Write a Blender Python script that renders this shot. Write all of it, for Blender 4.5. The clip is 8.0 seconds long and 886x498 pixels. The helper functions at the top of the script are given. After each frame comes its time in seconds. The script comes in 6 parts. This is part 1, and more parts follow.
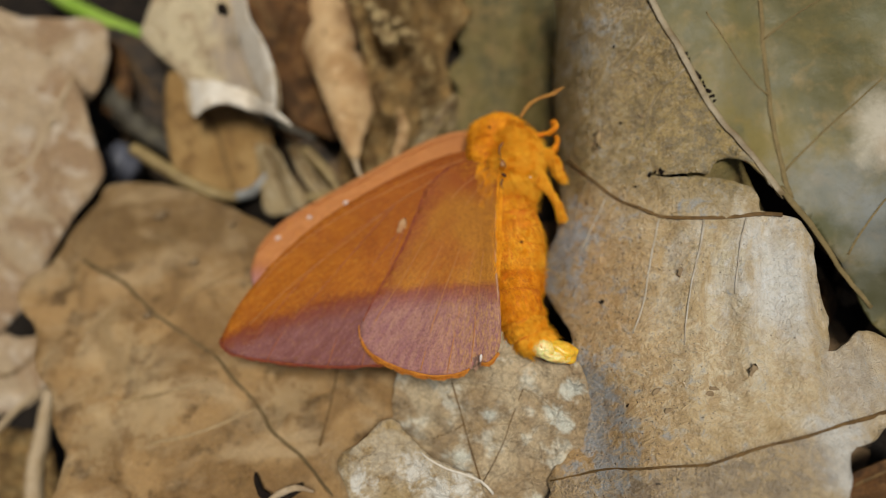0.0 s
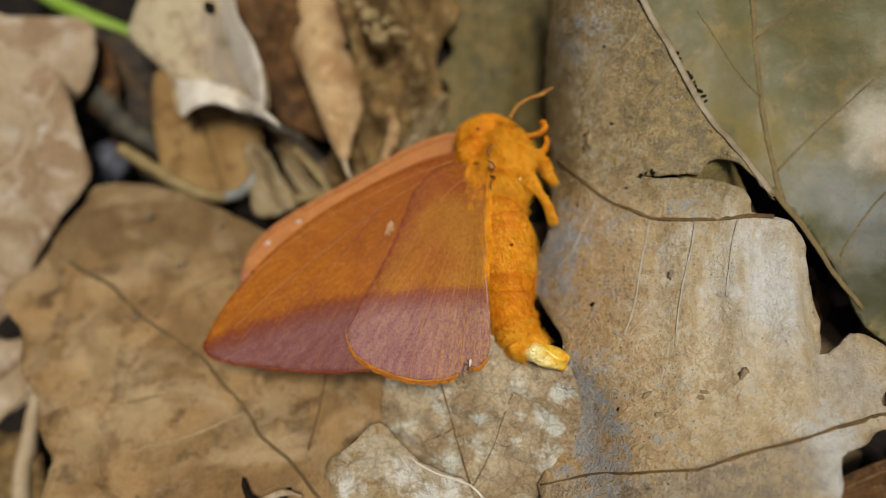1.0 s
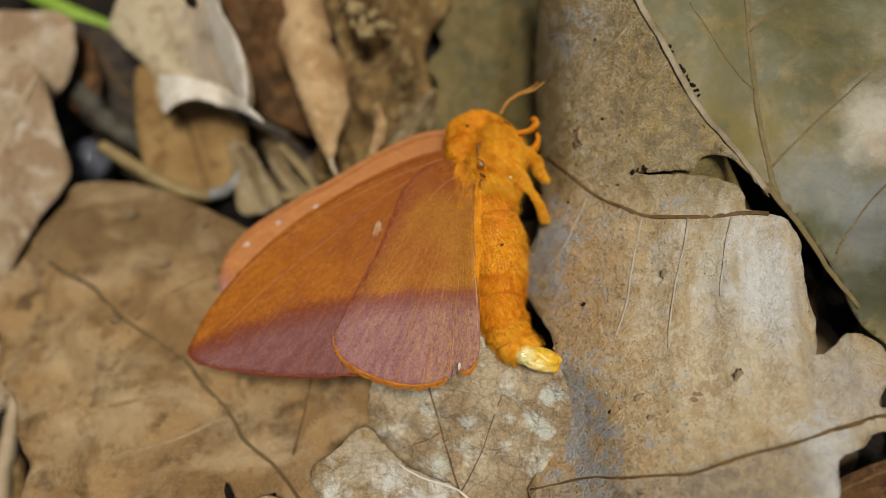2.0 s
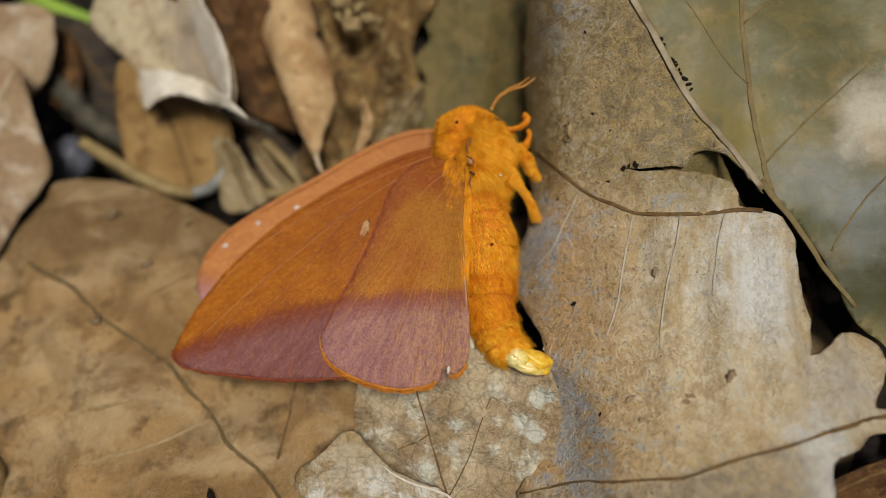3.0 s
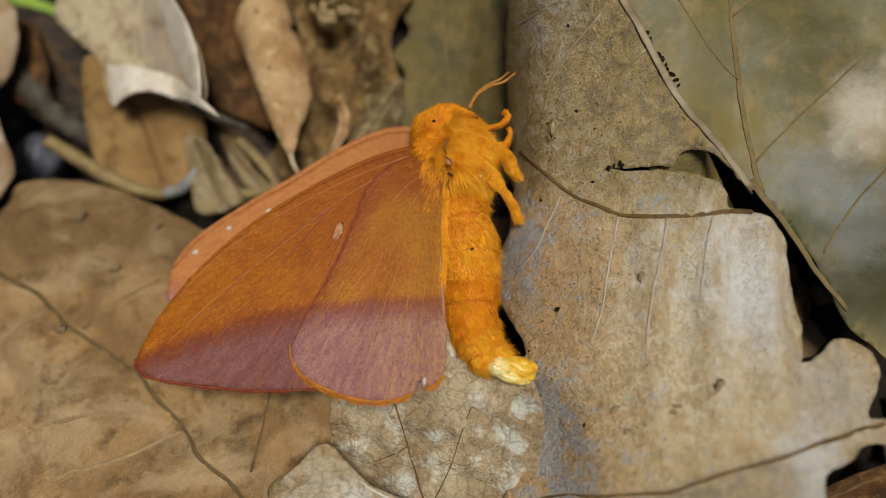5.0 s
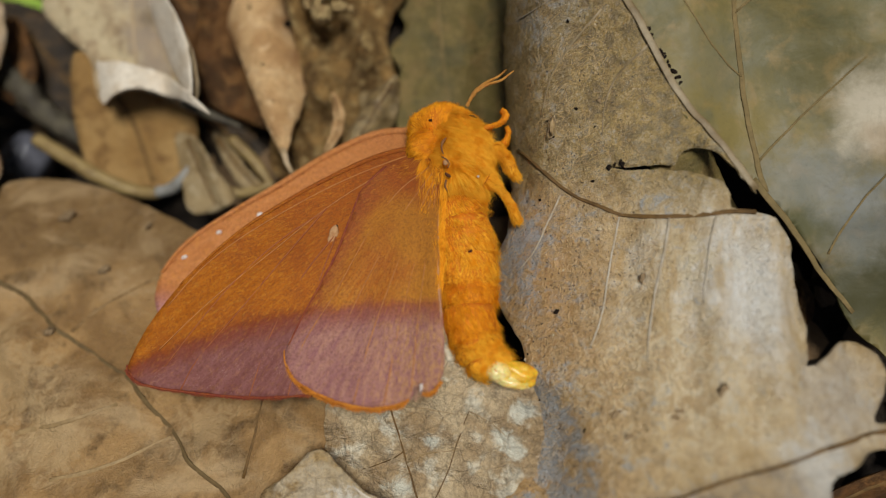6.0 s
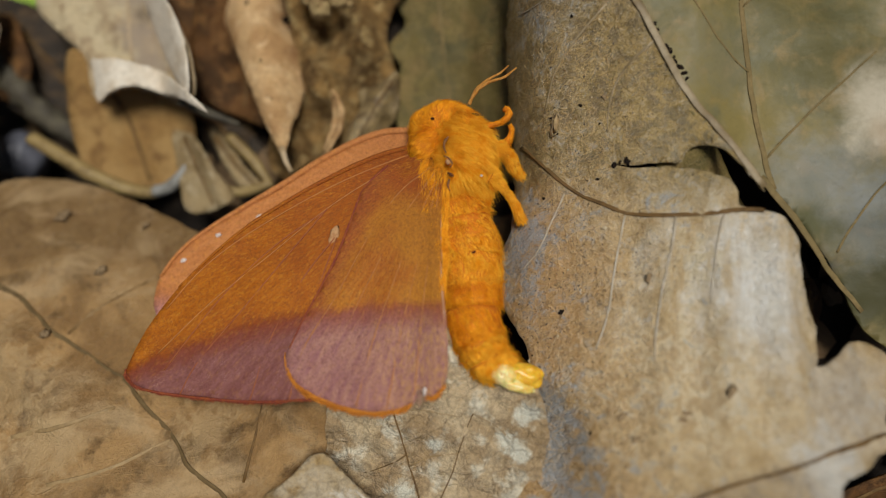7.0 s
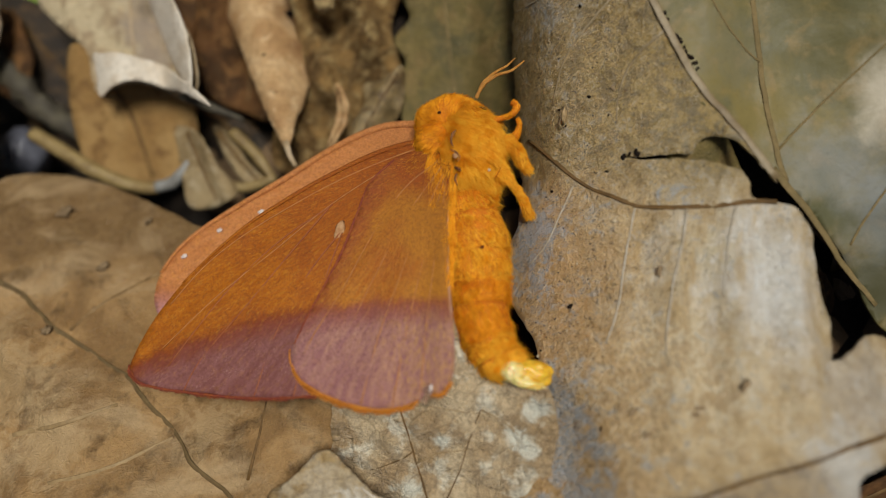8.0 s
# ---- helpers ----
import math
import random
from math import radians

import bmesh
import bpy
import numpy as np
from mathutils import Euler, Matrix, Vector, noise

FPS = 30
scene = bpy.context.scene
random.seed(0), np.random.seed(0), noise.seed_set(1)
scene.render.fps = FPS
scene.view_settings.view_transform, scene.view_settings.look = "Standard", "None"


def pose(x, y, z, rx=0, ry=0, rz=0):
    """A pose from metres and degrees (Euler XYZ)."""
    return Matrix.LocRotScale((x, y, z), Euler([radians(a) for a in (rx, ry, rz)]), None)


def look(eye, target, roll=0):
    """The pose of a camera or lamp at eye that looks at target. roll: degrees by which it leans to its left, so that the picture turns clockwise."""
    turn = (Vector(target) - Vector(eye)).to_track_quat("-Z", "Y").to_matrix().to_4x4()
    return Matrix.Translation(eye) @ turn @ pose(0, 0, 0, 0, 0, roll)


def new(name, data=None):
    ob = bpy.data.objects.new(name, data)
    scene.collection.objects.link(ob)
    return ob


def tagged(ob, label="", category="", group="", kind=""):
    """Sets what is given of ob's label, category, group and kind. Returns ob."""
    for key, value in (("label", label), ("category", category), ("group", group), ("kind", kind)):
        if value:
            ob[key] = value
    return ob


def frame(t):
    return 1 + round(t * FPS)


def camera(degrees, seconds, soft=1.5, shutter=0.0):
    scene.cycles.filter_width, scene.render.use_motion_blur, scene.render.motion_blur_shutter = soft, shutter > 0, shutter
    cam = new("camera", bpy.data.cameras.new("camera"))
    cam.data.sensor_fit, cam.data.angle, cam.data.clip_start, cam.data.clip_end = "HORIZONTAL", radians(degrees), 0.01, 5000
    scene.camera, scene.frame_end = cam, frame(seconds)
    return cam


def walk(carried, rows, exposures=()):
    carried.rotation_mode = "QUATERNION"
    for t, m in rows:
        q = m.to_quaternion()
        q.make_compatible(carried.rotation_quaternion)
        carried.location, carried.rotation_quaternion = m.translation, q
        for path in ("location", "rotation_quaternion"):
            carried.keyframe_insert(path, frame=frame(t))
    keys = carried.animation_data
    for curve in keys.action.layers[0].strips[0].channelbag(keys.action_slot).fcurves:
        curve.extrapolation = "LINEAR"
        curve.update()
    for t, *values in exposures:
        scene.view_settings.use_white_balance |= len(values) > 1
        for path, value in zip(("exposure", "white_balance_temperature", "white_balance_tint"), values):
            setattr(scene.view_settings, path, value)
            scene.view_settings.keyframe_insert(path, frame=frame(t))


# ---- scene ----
cam = camera(70, 8.0, soft=1.0)
# a close subject, shallow sharpness
cam.data.dof.use_dof = True
cam.data.dof.focus_distance = 0.0458
cam.data.dof.aperture_fstop = 12.5
walk(cam, [
    (0.0, pose(0.00002, 0.00001, 0.05427, 0.013, 0.011, 0.003)),
    (0.5, pose(0.00041, 0.00016, 0.05399, -0.058, -0.059, -0.106)),
    (1.0, pose(0.00064, 0.00049, 0.05374, -0.332, -0.264, -0.119)),
    (1.5, pose(0.00096, 0.00060, 0.05315, -0.461, -0.451, -0.225)),
    (3.0, pose(0.00209, 0.00098, 0.05127, -1.133, -0.940, -0.582)),
    (3.5, pose(0.00239, 0.00117, 0.05086, -1.274, -1.128, -0.649)),
    (4.0, pose(0.00281, 0.00135, 0.05046, -1.401, -1.264, -0.692)),
    (4.5, pose(0.00312, 0.00180, 0.04988, -1.870, -1.453, -0.911)),
    (6.0, pose(0.00319, 0.00197, 0.04822, -2.016, -1.965, -0.922)),
    (6.5, pose(0.00311, 0.00226, 0.04777, -2.324, -2.048, -1.126)),
    (7.0, pose(0.00294, 0.00221, 0.04742, -2.366, -2.114, -1.138)),
    (7.5, pose(0.00281, 0.00213, 0.04711, -2.520, -2.058, -1.172)),
    (8.0, pose(0.00255, 0.00163, 0.04679, -2.199, -2.008, -1.266)),
], exposures=[(0.0, -0.19), (4.0, -0.23), (8.0, -0.29)])

# ---- light: an overcast sky over a wood, a weak wide sun ----
world = bpy.data.worlds.new("sky")
scene.world = world
world.use_nodes = True
wn = world.node_tree.nodes
sky = wn.new("ShaderNodeTexSky")
sky.sky_type = "NISHITA"
sky.sun_disc = False
sky.sun_elevation = radians(73)
sky.sun_rotation = radians(19)
sky.air_density = 1.6
sky.dust_density = 4.0
wn["Background"].inputs["Strength"].default_value = 0.028
world.node_tree.links.new(sky.outputs[0], wn["Background"].inputs["Color"])
sun_lamp = bpy.data.lights.new("sun", "SUN")
sun_lamp.energy, sun_lamp.angle, sun_lamp.color = 3.9, radians(18), (0.98, 0.98, 0.93)
sun = new("sun", sun_lamp)
sun.matrix_world = look((0.06, 0.17, 0.58), (0, 0, 0))

# ---- materials ----
MM = 0.001


class Nodes:
    """A short way to write node trees; every coordinate is in millimetres."""

    def __init__(self, name):
        self.mat = bpy.data.materials.new(name)
        self.mat.use_nodes = True
        self.tree = self.mat.node_tree
        self.n = self.tree.nodes
        self.bsdf = self.n["Principled BSDF"]
        tc = self.n.new("ShaderNodeTexCoord")
        info = self.n.new("ShaderNodeObjectInfo")
        self.random = info.outputs["Random"]
        mul = self.vmath("MULTIPLY", tc.outputs["Object"], (1000, 1000, 1000))
        self.plain = mul
        off = self.math("MULTIPLY", self.random, 90.0)
        self.p = self.vmath("ADD", mul, off)

    def put(self, socket, value):
        if hasattr(value, "is_linked"):
            self.tree.links.new(value, socket)
        elif isinstance(value, tuple) and len(value) == 3 and socket.type == "RGBA":
            socket.default_value = (*value, 1)
        else:
            socket.default_value = value

    def vmath(self, op, a, b):
        n = self.n.new("ShaderNodeVectorMath")
        n.operation = op
        self.put(n.inputs[0], a)
        self.put(n.inputs[1], b)
        return n.outputs[0]

    def math(self, op, a, b=0.0, clamp=False):
        n = self.n.new("ShaderNodeMath")
        n.operation, n.use_clamp = op, clamp
        self.put(n.inputs[0], a)
        self.put(n.inputs[1], b)
        return n.outputs[0]

    def noise(self, scale, detail=3.0, rough=0.6, warp=0.0, at=None, stretch=None):
        v = at or self.p
        if stretch:
            v = self.vmath("MULTIPLY", v, stretch)
        n = self.n.new("ShaderNodeTexNoise")
        self.put(n.inputs["Vector"], v)
        n.inputs["Scale"].default_value = scale
        n.inputs["Detail"].default_value = detail
        n.inputs["Roughness"].default_value = rough
        n.inputs["Distortion"].default_value = warp
        return n.outputs["Fac"]

    def cells(self, scale, feature="F1", out="Distance", at=None):
        n = self.n.new("ShaderNodeTexVoronoi")
        n.feature = feature
        self.put(n.inputs["Vector"], at or self.p)
        n.inputs["Scale"].default_value = scale
        return n.outputs[out]

    def ramp(self, value, lo, hi, a=0.0, b=1.0):
        n = self.n.new("ShaderNodeMapRange")
        n.interpolation_type = "SMOOTHSTEP"
        for k, x in zip((0, 1, 2, 3, 4), (value, lo, hi, a, b)):
            self.put(n.inputs[k], x)
        return n.outputs[0]

    def mix(self, fac, a, b, blend="MIX"):
        n = self.n.new("ShaderNodeMix")
        n.data_type, n.blend_type = "RGBA", blend
        self.put(n.inputs[0], fac)
        self.put(n.inputs[6], a)
        self.put(n.inputs[7], b)
        return n.outputs[2]

    def axis(self, which):
        n = self.n.new("ShaderNodeSeparateXYZ")
        self.put(n.inputs[0], self.plain)
        return n.outputs[which]

    def bump(self, height, mm=0.1, strength=1.0, under=None):
        n = self.n.new("ShaderNodeBump")
        n.inputs["Strength"].default_value = strength
        n.inputs["Distance"].default_value = mm * MM
        self.put(n.inputs["Height"], height)
        if under:
            self.put(n.inputs["Normal"], under)
        return n.outputs[0]

    def done(self, color, rough, normal=None, spec=0.5, **more):
        self.put(self.bsdf.inputs["Base Color"], color)
        self.put(self.bsdf.inputs["Roughness"], rough)
        self.put(self.bsdf.inputs["Specular IOR Level"], spec)
        if normal:
            self.put(self.bsdf.inputs["Normal"], normal)
        for key, value in more.items():
            self.put(self.bsdf.inputs[key.replace("_", " ")], value)
        return self.mat


def leaf_material(name, base, second, stain, rough=0.5, spots=0.5, patch=0.16, spec=0.5, net=1.1, relief=0.14, contrast=0.6, haze=None, upper=None, crease_shade=0.0, soft=0.0, dabs=(), dab=(0.74, 0.72, 0.64), dab_mix=0.8, fray=5.0, drift=(1.0, 1.0, 1.0), shift=None, upper_at=(4.5, 10.5), fleck=1.0, haze_at=(0.47, 0.62)):
    """Dead leaf: blotches, mottling, a net of fine veins, specks, a slightly uneven sheen."""
    m = Nodes(name)
    if shift:
        m.p = m.vmath("ADD", m.p, shift)
    broad = m.noise(patch, 3, 0.55, 0.6)
    col = m.mix(m.ramp(broad, 0.40, 0.60), base, second)
    col = m.mix(m.ramp(m.noise(patch * 2.3, 5, 0.62, 0.15), 0.50, 0.66), col, stain)
    fine = 1.0 - soft
    fibres = m.noise(3.0, 8, 0.72, 0.1)
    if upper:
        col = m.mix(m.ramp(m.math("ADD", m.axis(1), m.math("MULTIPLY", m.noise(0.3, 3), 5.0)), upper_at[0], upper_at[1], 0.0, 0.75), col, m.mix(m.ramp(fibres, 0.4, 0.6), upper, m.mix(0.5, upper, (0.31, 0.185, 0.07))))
    if haze:
        soft = m.ramp(m.noise(0.14, 5, 0.6, 0.5, at=m.vmath("ADD", m.p, (11, 17, 5)), stretch=drift), haze_at[0], haze_at[1], 0.0, 0.8)
        col = m.mix(soft, col, haze)
    col = m.mix(m.ramp(fibres, 0.40, 0.66, 0.0, contrast * fine), col, m.mix(0.62, col, (0.02, 0.014, 0.008)))
    col = m.mix(m.ramp(m.noise(4.5, 4, 0.8), 0.55, 0.75, 0.0, 0.45 * fine * fleck), col, m.mix(0.5, col, (0.42, 0.30, 0.15)))
    bent = m.vmath("ADD", m.p, m.math("MULTIPLY", m.noise(0.7, 3), 1.6))
    net1 = m.ramp(m.cells(net, "DISTANCE_TO_EDGE", at=bent), 0.0, 0.08)
    net2 = m.ramp(m.cells(net * 3.1, "DISTANCE_TO_EDGE", at=bent), 0.0, 0.14)
    col = m.mix(m.math("MULTIPLY", m.math("SUBTRACT", 1.0, net1), m.ramp(m.noise(0.3, 2), 0.45, 0.65, 0.0, 0.35 * fleck)), col, m.mix(0.5, col, (0.45, 0.33, 0.17)))
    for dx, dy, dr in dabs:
        # frayed dabs: white mould, paler patches, and shade painted on curled leaves
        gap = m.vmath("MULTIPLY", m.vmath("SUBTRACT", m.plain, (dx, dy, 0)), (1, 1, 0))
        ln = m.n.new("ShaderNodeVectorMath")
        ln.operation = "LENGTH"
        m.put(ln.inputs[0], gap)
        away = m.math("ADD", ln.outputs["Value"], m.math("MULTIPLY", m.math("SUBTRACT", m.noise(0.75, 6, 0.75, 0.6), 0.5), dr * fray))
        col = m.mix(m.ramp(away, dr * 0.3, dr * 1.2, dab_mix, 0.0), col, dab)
    # shade of the wrinkles painted as dark lines along the net
    if crease_shade:
        col = m.mix(m.math("MULTIPLY", m.math("SUBTRACT", 1.0, net1), crease_shade), col, m.mix(0.7, col, (0.06, 0.035, 0.018)))
    threads = m.math("MULTIPLY", m.ramp(m.cells(4.2, "DISTANCE_TO_EDGE", at=bent), 0.02, 0.15, 1.0, 0.0), m.ramp(m.noise(0.9, 3, 0.6), 0.38, 0.6, 0.0, 0.75 * fine * fleck))
    col = m.mix(threads, col, m.mix(0.6, col, (0.56, 0.37, 0.15)))
    speck = m.math("MULTIPLY", m.ramp(m.cells(1.9), 0.06, 0.13, 1.0, 0.0), m.ramp(m.noise(0.6, 2), 0.5, 0.6))
    near_spot = m.math("ADD", m.cells(0.30), m.math("MULTIPLY", m.noise(2.0, 3), 0.10))
    col = m.mix(m.math("MULTIPLY", speck, spots), col, (0.025, 0.016, 0.01))
    col = m.mix(m.math("MULTIPLY", m.ramp(near_spot, 0.11, 0.16, 0.8, 0.0), spots), col, (0.05, 0.03, 0.018))
    h = m.math("ADD", m.math("MULTIPLY", net1, -0.35), m.math("MULTIPLY", net2, -0.18))
    h = m.math("ADD", h, m.math("MULTIPLY", fibres, 1.7))
    r = m.ramp(m.noise(0.8, 5, 0.7), 0.3, 0.75, rough - 0.12, rough + 0.16)
    under = m.bump(m.noise(0.55, 3, 0.6, 0.4), relief * 6, 0.2)
    return m.done(col, r, m.bump(h, relief, 0.6, under), spec)


def plain_material(name, a, b, scale=1.0, rough=0.6, mm=0.08, spec=0.4, **more):
    m = Nodes(name)
    col = m.mix(m.ramp(m.noise(scale, 4, 0.65), 0.35, 0.68), a, b)
    col = m.mix(m.ramp(m.noise(scale * 5, 3, 0.7), 0.4, 0.75, 0.0, 0.4), col, m.mix(0.6, col, (0.02, 0.012, 0.008)))
    return m.done(col, rough, m.bump(m.noise(scale * 4, 4, 0.7), mm, 0.8), spec, **more)


def patch_mask(m, x, y, rx, ry, fray=0.5, seed=0.0, lean=0.0):
    """A frayed round area about (x, y): 1 inside, 0 outside."""
    dx, dy = m.math("SUBTRACT", m.axis(0), x), m.math("SUBTRACT", m.axis(1), y)
    dx = m.math("ADD", dx, m.math("MULTIPLY", dy, lean))
    dx, dy = m.math("DIVIDE", dx, rx), m.math("DIVIDE", dy, ry)
    r = m.math("SQRT", m.math("ADD", m.math("MULTIPLY", dx, dx), m.math("MULTIPLY", dy, dy)))
    rag = m.math("SUBTRACT", m.noise(0.45, 6, 0.68, 0.4, at=m.vmath("ADD", m.plain, (seed, seed * 0.7, 0))), 0.5)
    return m.ramp(m.math("ADD", r, m.math("MULTIPLY", rag, fray * 6)), 0.2, 1.3, 1.0, 0.0)


def oak_material():
    """The broad oak leaf: golden olive above its side vein, warm brown with blue-grey bloom by the rim, pale sky sheen
    painted on the folds in the middle.
    """
    m = Nodes("oak_leaf_tan")
    x, y = m.axis(0), m.axis(1)
    wide = m.math("SUBTRACT", m.noise(0.16, 4, 0.6, 0.5, at=m.plain), 0.5)
    mid = m.noise(0.55, 6, 0.68, 0.5)
    fibres = m.noise(1.7, 7, 0.70, 0.5, stretch=(1.7, 1.1, 1.3))
    clots = m.noise(0.95, 7, 0.70, 0.8)
    # tan ground, warmer and darker by the rim
    col = m.mix(m.ramp(mid, 0.36, 0.66), (0.37, 0.25, 0.112), (0.48, 0.36, 0.20))
    rim = m.ramp(m.math("ADD", x, m.math("MULTIPLY", wide, 7.0)), 12.5, 18.0, 1.0, 0.0)
    col = m.mix(m.math("MULTIPLY", rim, 0.85), col, m.mix(m.ramp(mid, 0.4, 0.62), (0.45, 0.262, 0.10), (0.35, 0.22, 0.105)))
    # golden olive part above the side vein
    top = m.ramp(m.math("ADD", y, m.math("MULTIPLY", wide, 5.0)), 2.0, 6.5)
    gold = m.mix(m.ramp(m.math("ADD", m.math("MULTIPLY", clots, 0.6), m.math("MULTIPLY", fibres, 0.4)), 0.42, 0.60), (0.125, 0.10, 0.05), (0.36, 0.24, 0.07))
    gold = m.mix(m.ramp(mid, 0.52, 0.66, 0.0, 0.55), gold, (0.215, 0.20, 0.15))
    col = m.mix(m.math("MULTIPLY", top, 0.9), col, gold)
    # sky sheen painted as pale streaks on folds that run down from the side vein
    lane = m.math("ADD", x, m.math("MULTIPLY", y, -0.20))
    comb = m.n.new("ShaderNodeCombineXYZ")
    m.put(comb.inputs[0], m.math("MULTIPLY", lane, 0.62))
    m.put(comb.inputs[1], m.math("MULTIPLY", y, 0.10))
    folds = m.noise(1.0, 5, 0.62, 0.2, at=comb.outputs[0])
    pale = m.math("MULTIPLY", patch_mask(m, 23.0, -2.2, 7.0, 7.0, 0.35, 3.0), m.ramp(folds, 0.40, 0.58, 0.05, 1.0))
    col = m.mix(pale, col, m.mix(m.ramp(mid, 0.42, 0.60), (0.52, 0.43, 0.28), (0.58, 0.54, 0.47)))
    col = m.mix(m.math("MULTIPLY", patch_mask(m, 24.4, -2.5, 3.4, 6.0, 0.45, 9.0, -0.1), 0.55), col, (0.58, 0.58, 0.57))
    col = m.mix(m.math("MULTIPLY", patch_mask(m, 19.5, -8.5, 6.0, 4.5, 0.55, 14.0), 0.7), col, m.mix(m.ramp(clots, 0.4, 0.6), (0.44, 0.31, 0.165), (0.60, 0.50, 0.34)))
    col = m.mix(m.math("MULTIPLY", patch_mask(m, 29.5, -9.0, 3.5, 3.6, 0.3, 5.0), 0.75), col, m.mix(m.ramp(clots, 0.4, 0.62), (0.30, 0.26, 0.215), (0.40, 0.35, 0.29)))
    col = m.mix(m.math("MULTIPLY", patch_mask(m, 26.3, -13.6, 2.6, 3.4, 0.4, 6.0), 0.7), col, (0.53, 0.54, 0.53))
    col = m.mix(m.math("MULTIPLY", patch_mask(m, 14.5, -11.5, 4.5, 5.0, 0.5, 31.0), 0.6), col, m.mix(m.ramp(clots, 0.4, 0.6), (0.38, 0.245, 0.115), (0.56, 0.41, 0.22)))
    # crumbly brown strip below the lower vein
    low = m.ramp(m.math("ADD", y, m.math("MULTIPLY", x, -0.33)), -20.6, -19.9, 1.0, 0.0)
    low = m.math("MULTIPLY", low, m.ramp(m.math("ADD", x, m.math("MULTIPLY", wide, 8.0)), 23.0, 27.0, 1.0, 0.0))
    col = m.mix(m.math("MULTIPLY", low, 0.8), col, m.mix(m.ramp(clots, 0.42, 0.6), (0.19, 0.155, 0.115), (0.36, 0.25, 0.125)))
    # blue-grey bloom in clots, thick along the rim
    bloom = m.math("ADD", m.math("MULTIPLY", patch_mask(m, 11.4, -12.6, 2.9, 5.4, 0.5, 21.0), 0.62), m.math("MULTIPLY", patch_mask(m, 10.5, 0.3, 1.9, 4.2, 0.4, 25.0), 0.34))
    bloom = m.math("ADD", bloom, m.math("MULTIPLY", patch_mask(m, 12.5, 17.0, 2.0, 4.0, 0.6, 27.0), 0.16))
    bloom = m.math("ADD", bloom, m.math("ADD", m.math("MULTIPLY", wide, 0.7), m.math("MULTIPLY", m.math("SUBTRACT", clots, 0.5), 2.3)))
    bloom = m.math("SUBTRACT", bloom, m.ramp(x, 15.0, 24.0, 0.0, 0.12))
    col = m.mix(m.ramp(bloom, 0.0, 0.55, 0.0, 0.85), col, m.mix(m.ramp(fibres, 0.4, 0.6), (0.175, 0.195, 0.215), (0.31, 0.34, 0.36)))
    # fine fibres, a thready net of veinlets and dark pits
    crisp = m.ramp(m.math("ADD", x, m.math("MULTIPLY", wide, 5.0)), 14.0, 23.0, 1.0, 0.35)
    col = m.mix(m.math("MULTIPLY", m.ramp(fibres, 0.48, 0.66), m.math("MULTIPLY", crisp, 0.7)), col, m.mix(0.78, col, (0.03, 0.02, 0.012)))
    col = m.mix(m.math("MULTIPLY", m.ramp(clots, 0.56, 0.40, 0.0, 0.5), crisp), col, m.mix(0.5, col, (0.16, 0.085, 0.03)))
    bent = m.vmath("ADD", m.p, m.math("MULTIPLY", m.noise(0.9, 4), 1.8))
    net = m.cells(1.5, "DISTANCE_TO_EDGE", at=bent)
    small = m.cells(4.0, "DISTANCE_TO_EDGE", at=bent)
    threads = m.math("MAXIMUM", m.ramp(net, 0.01, 0.06, 1.0, 0.0), m.ramp(small, 0.02, 0.12, 0.75, 0.0))
    threads = m.math("MULTIPLY", threads, m.math("MULTIPLY", crisp, m.ramp(mid, 0.36, 0.58, 0.12, 0.75)))
    col = m.mix(threads, col, m.mix(0.6, col, (0.62, 0.40, 0.16)))
    pits = m.noise(4.5, 2, 0.6)
    col = m.mix(m.math("MULTIPLY", m.ramp(pits, 0.64, 0.70), crisp), col, (0.06, 0.042, 0.028))
    col = m.mix(m.math("MULTIPLY", m.ramp(m.noise(8.0, 2, 0.6), 0.36, 0.26, 0.0, 0.55), crisp), col, (0.75, 0.60, 0.38))
    speck = m.math("MULTIPLY", m.ramp(m.cells(1.3), 0.06, 0.12, 1.0, 0.0), m.ramp(m.noise(0.5, 2), 0.5, 0.6))
    col = m.mix(m.math("MULTIPLY", speck, 0.75), col, (0.03, 0.02, 0.014))
    h = m.math("ADD", m.math("MULTIPLY", fibres, 1.3), m.math("MULTIPLY", m.ramp(net, 0.0, 0.1), -0.4))
    h = m.math("ADD", h, m.math("MULTIPLY", m.ramp(small, 0.0, 0.2), -0.2))
    under = m.bump(m.noise(0.8, 5, 0.65, 0.6), 1.8, 0.28)
    r = m.ramp(m.noise(0.8, 5, 0.7), 0.3, 0.75, 0.26, 0.50)
    return m.done(col, r, m.bump(h, 0.16, 0.6, under), 0.5)


